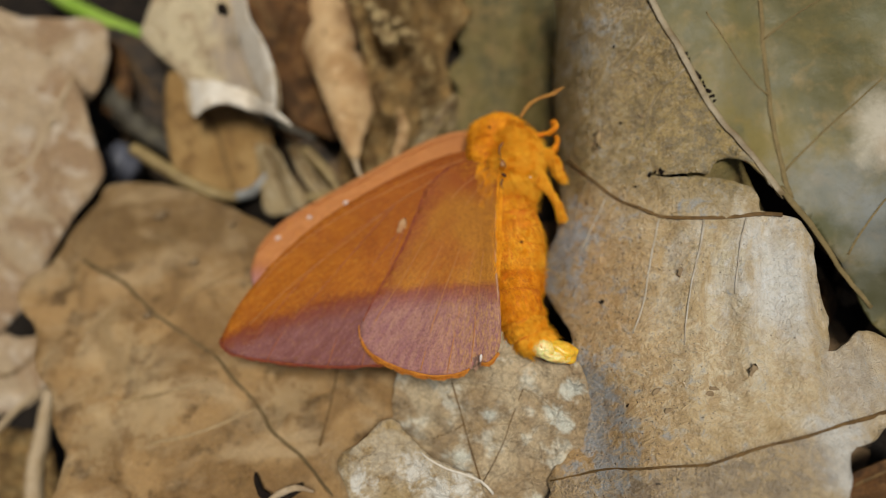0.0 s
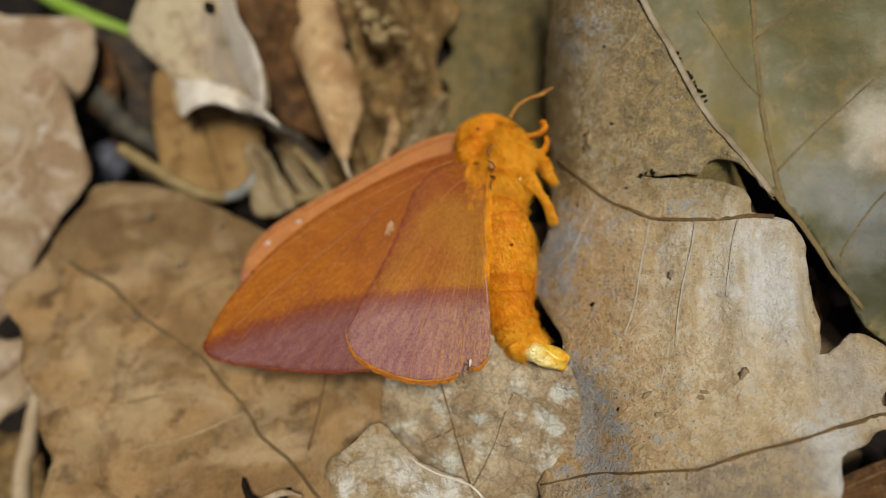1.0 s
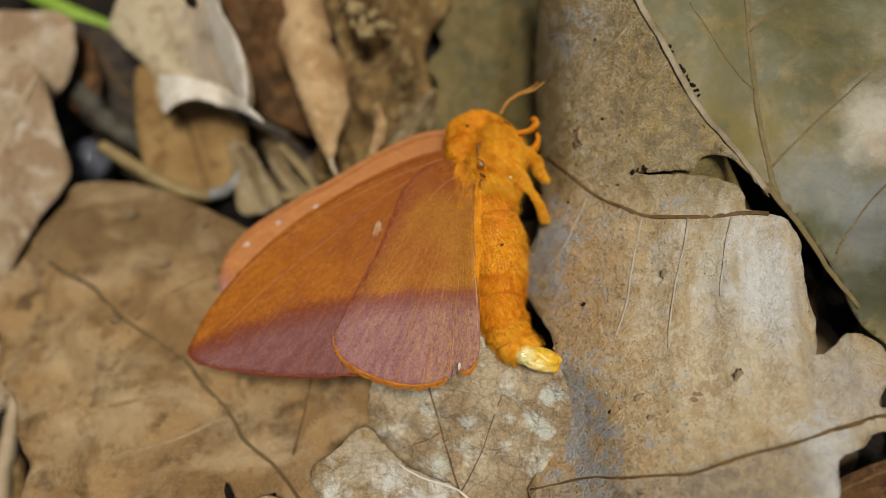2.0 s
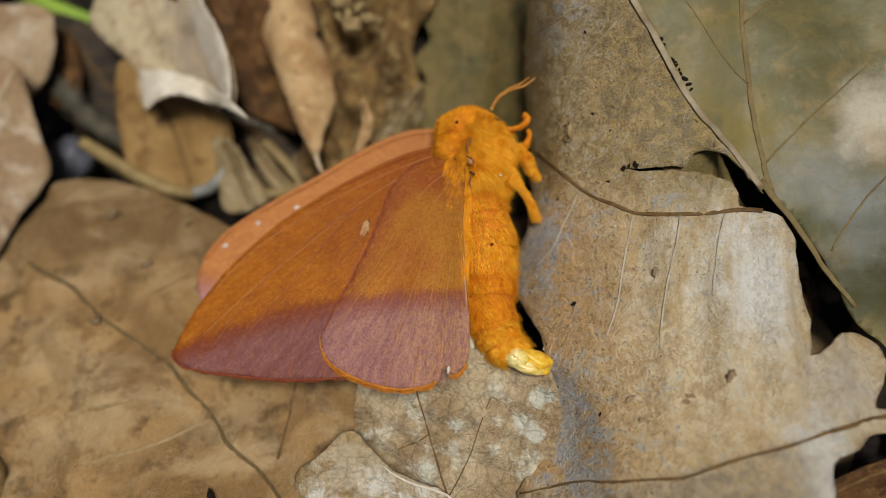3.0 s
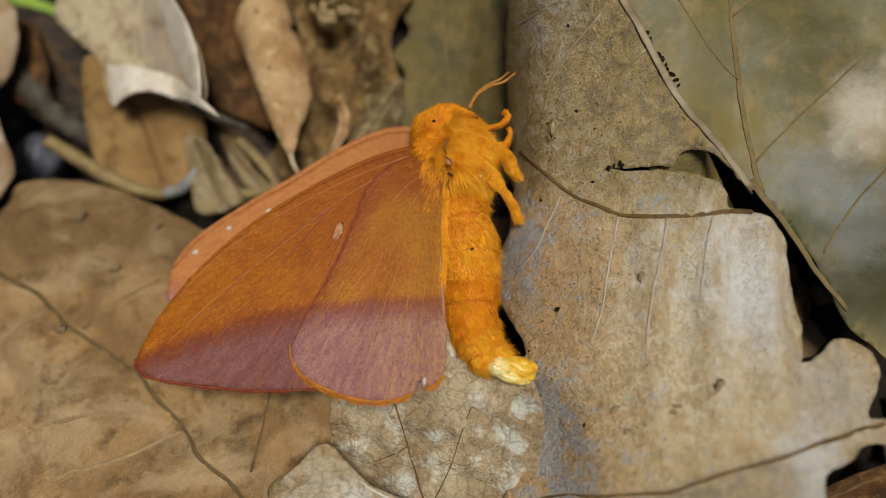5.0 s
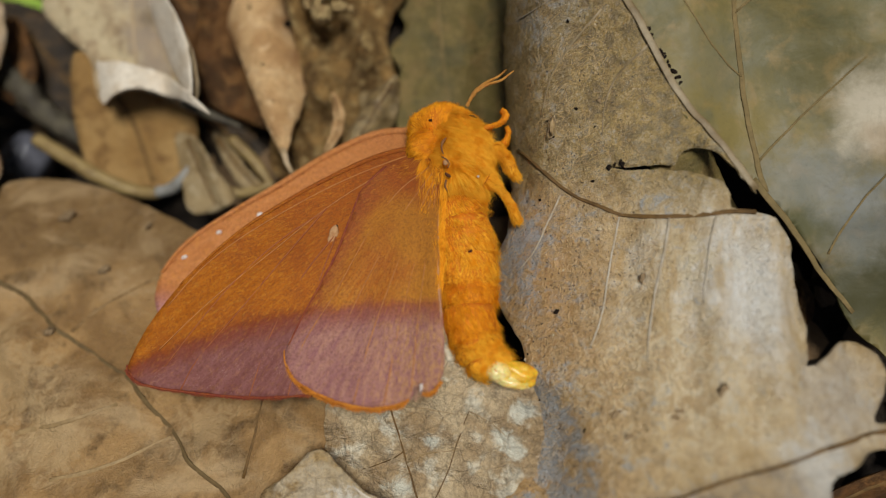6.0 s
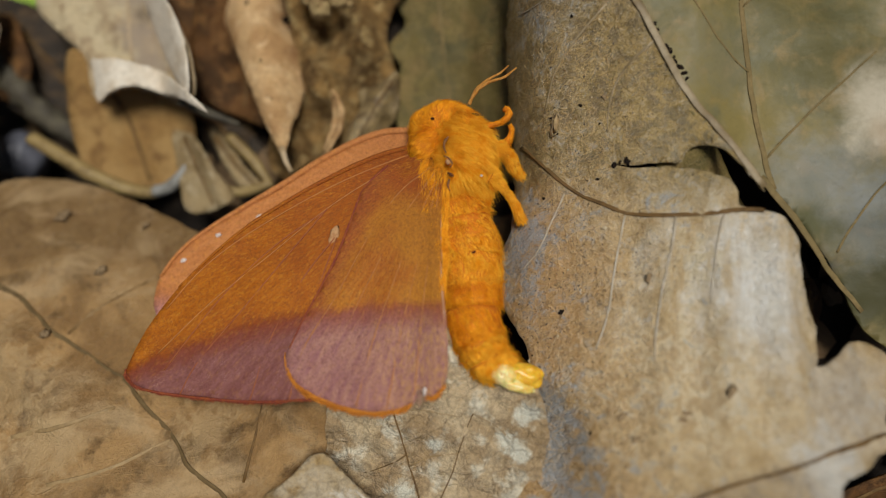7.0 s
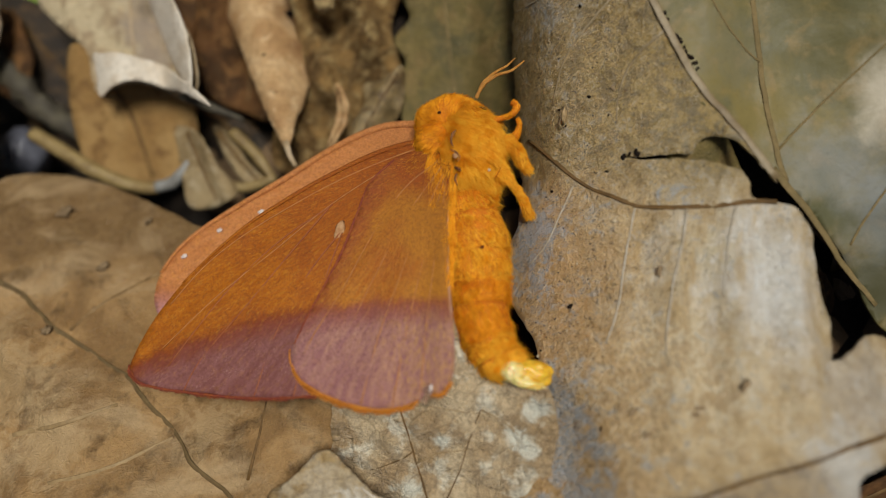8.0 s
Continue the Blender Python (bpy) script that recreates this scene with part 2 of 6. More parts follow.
def side_leaf_material():
    """Smooth olive leaf with ochre clouds, a bluish dull area and sky sheen painted as cream patches."""
    m = Nodes("oak_leaf_olive")
    cloud = m.noise(0.20, 4, 0.6, 0.6)
    mid = m.noise(0.6, 5, 0.62, 0.4)
    col = m.mix(m.ramp(cloud, 0.38, 0.62), (0.185, 0.142, 0.046), (0.125, 0.108, 0.042))
    col = m.mix(m.ramp(mid, 0.48, 0.70, 0.0, 0.7), col, (0.25, 0.17, 0.062))
    # the two dark green entries by the gap also carry its shade
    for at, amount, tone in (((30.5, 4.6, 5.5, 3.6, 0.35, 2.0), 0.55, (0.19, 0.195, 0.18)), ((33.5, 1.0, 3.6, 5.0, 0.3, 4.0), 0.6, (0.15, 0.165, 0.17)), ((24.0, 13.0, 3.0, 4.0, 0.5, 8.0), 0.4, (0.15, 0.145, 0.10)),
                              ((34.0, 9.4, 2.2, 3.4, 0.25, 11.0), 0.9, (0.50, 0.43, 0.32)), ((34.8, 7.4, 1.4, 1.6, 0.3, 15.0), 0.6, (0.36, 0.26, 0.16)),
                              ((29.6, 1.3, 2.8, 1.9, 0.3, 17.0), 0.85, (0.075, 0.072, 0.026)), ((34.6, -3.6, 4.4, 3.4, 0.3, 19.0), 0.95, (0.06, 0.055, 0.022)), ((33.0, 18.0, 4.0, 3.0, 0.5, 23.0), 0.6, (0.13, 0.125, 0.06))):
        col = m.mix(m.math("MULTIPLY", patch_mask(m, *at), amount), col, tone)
    col = m.mix(m.ramp(m.noise(2.2, 5, 0.7), 0.5, 0.72, 0.0, 0.35), col, m.mix(0.5, col, (0.05, 0.04, 0.02)))
    under = m.bump(m.noise(0.5, 3, 0.6, 0.4), 0.4, 0.2)
    return m.done(col, m.ramp(m.noise(0.8, 4, 0.6), 0.3, 0.75, 0.48, 0.62), m.bump(m.noise(1.6, 5, 0.7), 0.06, 0.4, under), 0.25)


M_BIG = oak_material()
M_SIDE = side_leaf_material()
M_OLIVE = leaf_material("olive_leaf", (0.15, 0.112, 0.035), (0.10, 0.085, 0.034), (0.19, 0.128, 0.045), rough=0.5, spots=0.5, patch=0.2, spec=0.2, fleck=0.4)
M_OLIVE_RIB = plain_material("olive_rib", (0.215, 0.15, 0.062), (0.165, 0.118, 0.048), 0.5, 0.7, spec=0.15)
M_RIB_SAND = plain_material("sandy_rib", (0.36, 0.24, 0.11), (0.27, 0.175, 0.075), 0.7, 0.65)
M_MOULD = leaf_material("mouldy_leaf", (0.62, 0.475, 0.295), (0.43, 0.295, 0.16), (0.76, 0.68, 0.52), rough=0.32, spots=0.3, patch=0.22, net=0.8, relief=0.6, contrast=0.6, crease_shade=0.42, fleck=0.45, dabs=[(x, y, r) for x, y, r in [(9.9, -10.8, 1.0), (9.0, -13.2, 1.15), (3.6, -13.2, 0.7), (1.2, -16.6, 0.9)]], dab=(0.70, 0.69, 0.58), fray=4.0)
M_FLAP = leaf_material("mouldy_leaf_pale", (0.40, 0.275, 0.125), (0.50, 0.40, 0.27), (0.25, 0.15, 0.055), rough=0.45, spots=0.3, patch=0.30, net=0.6, relief=0.3, contrast=0.6, crease_shade=0.3, fleck=0.8, dabs=[(x, y, 1.3) for x, y in [(-6.3, -17.9), (-1.9, -17.0), (-0.4, -18.5), (1.6, -18.6)]], dab=(0.72, 0.67, 0.58))
M_FLAP_DIM = leaf_material("grey_tan_leaf", (0.20, 0.135, 0.055), (0.26, 0.19, 0.095), (0.12, 0.072, 0.03), rough=0.5, spots=0.4, patch=0.4, crease_shade=0.4, net=0.7)
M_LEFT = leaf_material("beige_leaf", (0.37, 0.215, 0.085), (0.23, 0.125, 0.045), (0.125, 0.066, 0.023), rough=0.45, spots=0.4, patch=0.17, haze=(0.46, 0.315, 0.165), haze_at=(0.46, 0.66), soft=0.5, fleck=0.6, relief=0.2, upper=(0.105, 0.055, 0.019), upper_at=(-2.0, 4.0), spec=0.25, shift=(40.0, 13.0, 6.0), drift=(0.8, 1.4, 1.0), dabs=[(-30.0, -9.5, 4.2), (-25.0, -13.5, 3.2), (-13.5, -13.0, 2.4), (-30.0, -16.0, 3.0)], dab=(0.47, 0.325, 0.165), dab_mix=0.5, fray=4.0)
M_WEST = leaf_material("pale_tan_leaf", (0.45, 0.325, 0.20), (0.32, 0.20, 0.11), (0.53, 0.415, 0.30), rough=0.6, spots=0.4, patch=0.18, spec=0.2, fleck=0.4)
# the grey dabs paint shade into the trough of the cream leaf
M_CREAM_LEAF = leaf_material("cream_leaf_shaded", (0.56, 0.45, 0.28), (0.45, 0.335, 0.20), (0.34, 0.24, 0.14), rough=0.6, spots=0.2, patch=0.22, spec=0.2, fleck=0.4, contrast=0.4, dabs=[(-22.4, 20.0, 2.3), (-23.0, 23.6, 2.0), (-21.4, 17.2, 1.9)], dab=(0.255, 0.20, 0.155), fray=1.8)
M_CREAM = plain_material("leaf_underside", (0.66, 0.58, 0.47), (0.55, 0.45, 0.33), 0.5, 0.6)
# the dark dabs paint the shaded east side of the roll
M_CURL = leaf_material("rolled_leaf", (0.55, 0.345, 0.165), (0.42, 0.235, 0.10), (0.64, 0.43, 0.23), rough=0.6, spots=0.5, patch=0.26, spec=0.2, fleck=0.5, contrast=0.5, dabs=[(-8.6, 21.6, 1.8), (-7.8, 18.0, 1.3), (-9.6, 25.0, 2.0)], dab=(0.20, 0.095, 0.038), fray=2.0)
M_CRUMPLED = leaf_material("crumpled_leaf", (0.29, 0.165, 0.055), (0.115, 0.06, 0.018), (0.38, 0.26, 0.11), rough=0.6, spots=0.6, patch=0.4, spec=0.15, crease_shade=0.5, net=0.6, relief=0.5, fleck=0.6)
M_BROWN = leaf_material("brown_leaf", (0.115, 0.050, 0.016), (0.050, 0.023, 0.009), (0.18, 0.085, 0.028), rough=0.6, spots=0.5, patch=0.3, spec=0.12, fleck=0.1, contrast=0.5)
# darker copy of the brown leaf: deep litter shade put into the colour
M_SHADED_LEAF = leaf_material("shaded_dark_leaf", (0.050, 0.032, 0.018), (0.024, 0.017, 0.012), (0.085, 0.048, 0.022), rough=0.5, spots=0.5, patch=0.3, spec=0.25, fleck=0.1, contrast=0.5)
M_SCRAP = leaf_material("tan_scrap", (0.33, 0.24, 0.125), (0.22, 0.15, 0.07), (0.40, 0.31, 0.185), rough=0.6, spots=0.3, patch=0.4, spec=0.2, fleck=0.4, contrast=0.4)
M_OCHRE = leaf_material("ochre_leaf", (0.36, 0.215, 0.078), (0.28, 0.155, 0.05), (0.20, 0.105, 0.035), rough=0.6, spots=0.2, patch=0.22, spec=0.15, fleck=0.2, contrast=0.35)
M_RIB = plain_material("greyish_rib", (0.31, 0.235, 0.135), (0.17, 0.112, 0.045), 0.35, 0.55)
M_RIB_BROWN = plain_material("brown_rib", (0.155, 0.085, 0.028), (0.085, 0.048, 0.018), 0.8, 0.6, spec=0.15)
M_RIB_GREY = plain_material("dull_brown_rib", (0.11, 0.07, 0.03), (0.16, 0.105, 0.045), 0.6, 0.7, spec=0.15)
M_RIB_THIN = plain_material("silvery_rib", (0.42, 0.36, 0.28), (0.33, 0.26, 0.17), 0.7, 0.5)
M_RIB_TAN = plain_material("tan_rib", (0.45, 0.33, 0.20), (0.36, 0.25, 0.13), 0.7, 0.6)
M_SOIL = plain_material("dark_soil", (0.028, 0.019, 0.012), (0.012, 0.009, 0.007), 0.35, 0.9, mm=1.2, spec=0.2)
M_GREEN = plain_material("green_stalk", (0.21, 0.34, 0.03), (0.29, 0.41, 0.06), 0.4, 0.45)
M_TWIG = plain_material("ochre_stalk", (0.30, 0.21, 0.08), (0.20, 0.13, 0.05), 0.7, 0.5)
M_GREY_TIP = plain_material("grey_worn_stalk", (0.27, 0.26, 0.235), (0.16, 0.15, 0.13), 0.8, 0.6)
M_DARK_TWIG = plain_material("dark_twig", (0.10, 0.083, 0.052), (0.045, 0.036, 0.024), 0.5, 0.6, mm=0.3)
M_PEBBLE = plain_material("bluish_pebble", (0.11, 0.11, 0.13), (0.05, 0.05, 0.06), 0.5, 0.25)
M_CRUMB = plain_material("dry_crumb", (0.42, 0.30, 0.13), (0.27, 0.17, 0.07), 1.2, 0.7, mm=0.2)
M_CRUST = plain_material("brown_crust", (0.10, 0.058, 0.028), (0.30, 0.20, 0.10), 2.4, 0.6, mm=0.35)
def crumble():
    m = Nodes("crumbled_leaf")
    geo = m.n.new("ShaderNodeNewGeometry")
    col = m.mix(geo.outputs["Random Per Island"], (0.035, 0.022, 0.012), (0.20, 0.12, 0.055))
    return m.done(col, 0.7, m.bump(m.noise(2.5, 4, 0.7), 0.2, 0.8), 0.3)


M_CRUMBLE = crumble()
M_SPECK = plain_material("black_speck", (0.010, 0.008, 0.007), (0.025, 0.016, 0.01), 3.0, 0.95, spec=0.05)
M_GRIT = plain_material("pale_grit", (0.55, 0.45, 0.30), (0.40, 0.30, 0.18), 3.0, 0.6)
M_SPOT_BROWN = plain_material("brown_spot", (0.21, 0.14, 0.075), (0.29, 0.20, 0.11), 1.6, 0.7, spec=0.15)

# Heights of the leaves over the plane z = 0, all in millimetres.
def step01(a, b, v):
    t = min(1.0, max(0.0, (v - a) / (b - a)))
    return t * t * (3 - 2 * t)


def z_big(x, y):
    """The broad oak leaf that carries the moth: rises to the east, rolls down to the west."""
    u, v = min(max(x, -8), 42) / 10, min(max(y, -24), 24) / 10
    z = -9.0 + 12.4 * u - 2.5 * v - 2.36 * u * u + 0.08 * u * v + 1.09 * v * v
    z -= 6.0 * step01(13.2, 9.0, x) ** 2 * step01(1.0, 8.0, y)
    z -= 1.3 * math.exp(-((x - 8.6) / 1.5) ** 2) * step01(-8, -4, y)
    z += 0.38 * math.sin(1.75 * (x - 18.2) - 0.18 * y) * step01(14, 18, x) * step01(4, 1, y) * step01(-14, -7, y)
    z -= 1.4 * step01(14.5, 11.5, x) * step01(-8.8, -11.0, y)
    return max(z, -13.5)


def z_olive(x, y):
    return -10.2 + 0.10 * (x - 8) + 0.5 * math.sin(0.5 * x + 0.2 * y) + 0.9 * max(0.0, x - 7.5)


def z_side(x, y):
    """The leaf beside it, under the broad midrib."""
    return z_big(min(x, 24), y) - 0.9 - 1.1 * step01(21.5, 26.0, x) + 0.16 * max(0, x - 24) - 2.5 * step01(4.0, -8.0, y) - 0.8 * step01(-0.5, -6.0, y) + 0.7 * math.sin(0.33 * x + 0.16 * y)


def z_mould(x, y):
    return 5.6 + 0.25 * (x - 9) - 0.02 * (y + 14) + 0.25 * math.sin(x * 0.45) + 0.11 * math.sin(2.7 * (y + 0.3 * x) + 1.3 * math.sin(0.8 * x)) + 0.06 * math.sin(4.1 * (x - 0.5 * y) + 1.1 * math.sin(1.1 * y))


def z_flap(x, y):
    return 5.6 + 0.06 * x - 0.05 * (y + 16) + 0.4 * math.sin(x * 0.9 + 1)


def z_left(x, y):
    """The large pale leaf under the wings: its south end lies higher."""
    return -4.6 - 0.52 * (y + 5) + 0.10 * (x + 20) + 0.5 * math.sin(0.35 * x + 0.2 * y) + 0.36 * math.sin(1.05 * (y - 0.3 * x) + 0.8 * math.sin(0.3 * x)) + 0.34 * math.sin(0.7 * (y + 0.9 * x))


def z_west(x, y):
    return -13.0 - 0.10 * (x + 34) + 1.4 * math.cos(0.16 * (x + 33) + 0.08 * y)


def z_far_west(x, y):
    return -14.6 + 0.06 * (y - 18) + 0.8 * math.sin(0.2 * x)


def z_white(x, y):
    """The cream leaf with a rolled rim."""
    r = -11.0 + 0.30 * (x + 21) - 0.06 * (y - 18)
    return r + 2.0 * step01(-19.0, -15.5, x + 0.25 * (y - 18)) - 1.6 * math.exp(-((x + 20.5 + 0.2 * (y - 18)) / 2.0) ** 2)


def z_curl(x, y):
    """The leaf rolled into half a tube."""
    c = -10.6 + 0.25 * (17 - y)
    w = max(1.2, 3.4 - 0.28 * max(0, 15 - y))
    return -9.6 + 0.34 * (17 - y) - 2.6 * min(1.4, ((x - c) / w) ** 2)


def z_crumpled(x, y):
    return -10.8 + 0.9 * math.sin(1.1 * x + 0.5 * y) + 0.7 * math.sin(0.7 * y - 0.6 * x) + 0.05 * x


def z_brown(x, y):
    return -15.5 + 0.5 * math.sin(0.5 * x)


def z_ochre(x, y):
    return -14.9 - 1.2 * math.exp(-((x + 21) / 3) ** 2) + 0.15 * (y - 8)


def z_shard(x, y):
    return -11.5 + 0.12 * (x + 15) + 1.0 * math.exp(-((x + 15.2 + 0.4 * (y - 6)) / 0.9) ** 2)


def z_corner(x, y):
    return 3.4 + 0.05 * (x - 30) + 0.1 * (y + 17)


def z_soil(x, y):
    k = step01(160, 60, math.hypot(x, y))
    return -27 + k * (14 + 0.30 * x - 0.05 * y) if k else -27.0


# the wing planes of the moth
def z_wing(x, y):
    return 3.5 + 0.24 * x - 0.35 * y


def z_far_wing(x, y):
    return z_wing(x, y) - 3.2


# ---- building blocks ----
ORIGIN = {}


def thing(name, origin, label, category, group="", kind=""):
    ob = new(name)
    ob.empty_display_size = 0.002
    ob.location = Vector(origin) * MM
    ORIGIN[ob] = Vector(origin)
    return tagged(ob, label, category, group, kind)


def part(name, geo, material, parent, label="", origin=None):
    """Links vertices and faces, in millimetres of the place, as one mesh under its thing."""
    verts, faces = geo
    base = ORIGIN[parent]
    at = Vector(origin) if origin else base
    me = bpy.data.meshes.new(name)
    co = (np.asarray(verts, dtype=float) - np.array(at)) * MM
    me.from_pydata(co.tolist(), [], faces)
    me.shade_smooth()
    me.materials.append(material)
    ob = new(name, me)
    ob.parent = parent
    ob.location = (at - base) * MM
    ORIGIN[ob] = at
    return tagged(ob, label) if label else ob


def joined(*geos):
    verts, faces = [], []
    for v, f in geos:
        n = len(verts)
        verts.extend([tuple(p) for p in v])
        faces.extend([tuple(i + n for i in q) for q in f])
    return verts, faces


def spline(points, spacing, closed=False):
    """Points along a smooth curve through the given ones."""
    p = np.array(points, float)
    n = len(p)
    out = []
    for i in range(n if closed else n - 1):
        a, b = p[i], p[(i + 1) % n]
        before = p[i - 1] if closed or i else a - (b - a)
        after = p[(i + 2) % n] if closed or i + 2 < n else b + (b - a)
        k = max(1, int(np.linalg.norm(b - a) / spacing))
        for s in np.arange(k) / k:
            out.append(0.5 * (2 * a + (b - before) * s + (2 * before - 5 * a + 4 * b - after) * s * s + (3 * a - before - 3 * b + after) * s ** 3))
    if not closed:
        out.append(p[-1])
    return np.array(out)


def within(poly, pts):
    x, y = pts[:, 0], pts[:, 1]
    hit = np.zeros(len(pts), bool)
    for (ax, ay), (bx, by) in zip(poly, np.roll(poly, -1, axis=0)):
        cross = (ay > y) != (by > y)
        hit ^= cross & (x < (bx - ax) * (y - ay) / ((by - ay) if by != ay else 1e-9) + ax)
    return hit


def sheet(outline, height, size=0.8, thick=0.22, ragged=0.12, wave=0.25, seed=0.0, sharp=False):
    """A thin blade inside an outline, lying at height(x, y), with rim and underside."""
    from mathutils.geometry import delaunay_2d_cdt
    edge = np.array(outline, float) if sharp else spline(outline, size * 0.55, True)
    for i in range(len(edge)):
        q = Vector((edge[i][0] * 1.3 + seed, edge[i][1] * 1.3, seed))
        edge[i] += [ragged * noise.noise(q), ragged * noise.noise(q + Vector((9, 4, 2)))]
    lo, hi = edge.min(0), edge.max(0)
    gx, gy = np.meshgrid(np.arange(lo[0], hi[0], size), np.arange(lo[1], hi[1], size))
    rng = np.random.RandomState(int(seed * 10) + 3)
    grid = np.stack([gx.ravel(), gy.ravel()], 1) + rng.uniform(-0.25, 0.25, (gx.size, 2)) * size
    grid = grid[within(edge, grid)]
    pts = [Vector(p) for p in edge] + [Vector(p) for p in grid]
    res = delaunay_2d_cdt(pts, [], [list(range(len(edge)))], 1, 1e-4)
    flat, faces = res[0], [tuple(f) for f in res[2]]
    top = []
    for p in flat:
        w = wave * (noise.noise(Vector((p.x * 0.22 + seed, p.y * 0.22, seed))) + 0.5 * noise.noise(Vector((p.x * 0.7, p.y * 0.7 + seed, 2))))
        top.append((p.x, p.y, height(p.x, p.y) + w))
    return closed_sheet(top, faces, thick)


def closed_sheet(top, faces, thick):
    n = len(top)
    count = {}
    fixed = []
    for f in faces:
        a, b, c = (Vector(top[i]) for i in f[:3])
        if (b - a).cross(c - a).z < 0:
            f = f[::-1]
        fixed.append(f)
        for i in range(len(f)):
            count[(f[i], f[(i + 1) % len(f)])] = True
    low = [(x, y, z - thick) for x, y, z in top]
    rim = [(b, a, a + n, b + n) for a, b in count if (b, a) not in count]
    return list(top) + low, fixed + [tuple(i + n for i in f[::-1]) for f in fixed] + rim


def tube(points, radii, sides=8, spacing=0.5, wobble=0.0, flat=1.0, seed=0):
    """A tapered round rod along a smooth curve; points are 3D."""
    path = spline(points, spacing)
    rs = np.interp(np.linspace(0, 1, len(path)), np.linspace(0, 1, len(radii)), radii)
    verts, faces = [], []
    side = None
    for i, c in enumerate(path):
        d = Vector(path[min(i + 1, len(path) - 1)] - path[max(i - 1, 0)]).normalized()
        if side is None:
            side = d.orthogonal().normalized()
            if abs(d.z) < 0.9:
                side = d.cross(Vector((0, 0, 1))).normalized()
        side = (side - d * side.dot(d)).normalized()
        up = side.cross(d)
        for k in range(sides):
            a = 2 * math.pi * k / sides
            r = rs[i] * (1 + wobble * noise.noise(Vector((i * 0.35, k * 0.8, seed))))
            verts.append(Vector(c) + side * (math.cos(a) * r) + up * (math.sin(a) * r * flat))
    m = len(path)
    for i in range(m - 1):
        for k in range(sides):
            j = (k + 1) % sides
            faces.append((i * sides + k, i * sides + j, (i + 1) * sides + j, (i + 1) * sides + k))
    faces.append(tuple(range(sides))[::-1])
    faces.append(tuple((m - 1) * sides + k for k in range(sides)))
    return verts, faces


def on(height, points, lift=0.0):
    """Lays flat points onto a surface."""
    fine = spline(points, 0.6)
    return [(x, y, height(x, y) + lift) for x, y in fine]


def blob(center, radii, turn=(0, 0, 0), rings=14, sides=20, rough=0.0, seed=0.0, freq=1.0):
    """A rounded lump, uneven by rough."""
    m = Euler([radians(a) for a in turn]).to_matrix()
    verts, faces = [], []
    for i in range(rings + 1):
        t = math.pi * i / rings
        for k in range(sides):
            a = 2 * math.pi * k / sides
            v = Vector((math.sin(t) * math.cos(a), math.sin(t) * math.sin(a), math.cos(t)))
            s = 1 + rough * noise.noise(v * 2.2 * freq + Vector((seed, 0, seed)))
            verts.append(Vector(center) + m @ Vector((v.x * radii[0] * s, v.y * radii[1] * s, v.z * radii[2] * s)))
    for i in range(rings):
        for k in range(sides):
            j = (k + 1) % sides
            faces.append((i * sides + k, (i + 1) * sides + k, (i + 1) * sides + j, i * sides + j))
    return verts, faces


def leaf(name, label, outline, height, material, veins=(), size=0.8, thick=0.22, ragged=0.12, wave=0.25, seed=1.0, category="dead leaf"):
    """A fallen leaf: blade, and each rib that stands out as a part of its own."""
    c = np.mean(np.array(outline), axis=0)
    ob = thing(name, (c[0], c[1], height(c[0], c[1])), label, category, group="leaf litter")
    part("blade", sheet(outline, height, size, thick, ragged, wave, seed), material, ob, "", (0, 0, 0))
    wavy = lambda x, y: height(x, y) + wave * (noise.noise(Vector((x * 0.22 + seed, y * 0.22, seed))) + 0.5 * noise.noise(Vector((x * 0.7, y * 0.7 + seed, 2))))
    for kind, pts, r0, r1, mat in veins:
        line = on(wavy, pts, 0.03)
        part(kind, tube(line, [r0, 0.5 * (r0 + r1), r1], 10, 0.6, 0.2, 0.17, seed), mat, ob)
    return ob


# ---- the ground ----
def ground():
    near = np.arange(-150, 151, 2.5)
    n = len(near)
    verts, faces = [], []
    for y in near:
        for x in near:
            q = Vector((x * 0.12, y * 0.12, 0))
            k = step01(150, 110, max(abs(x), abs(y)))
            verts.append((x, y, z_soil(x, y) + k * (1.5 * noise.noise(q) + 1.0 * noise.noise(q * 3.1))))
    for j in range(n - 1):
        for i in range(n - 1):
            faces.append((j * n + i, j * n + i + 1, (j + 1) * n + i + 1, (j + 1) * n + i))
    # out to the horizon
    ring = [i for i in range(n)] + [j * n + n - 1 for j in range(1, n)] + [(n - 1) * n + i for i in range(n - 2, -1, -1)] + [j * n for j in range(n - 2, 0, -1)]
    far = len(verts)
    for i in ring:
        d = Vector(verts[i][:2])
        d = d * (300000 / max(abs(d.x), abs(d.y)))
        verts.append((d.x, d.y, -27))
    m = len(ring)
    for k in range(m):
        faces.append((ring[k], far + k, far + (k + 1) % m, ring[(k + 1) % m]))
    me = bpy.data.meshes.new("ground")
    me.from_pydata([(x * MM, y * MM, z * MM) for x, y, z in verts], [], faces)
    me.shade_smooth()
    me.materials.append(M_SOIL)
    tagged(new("ground", me), "dark moist woodland soil under the leaves", "ground", kind="structure")


ground()

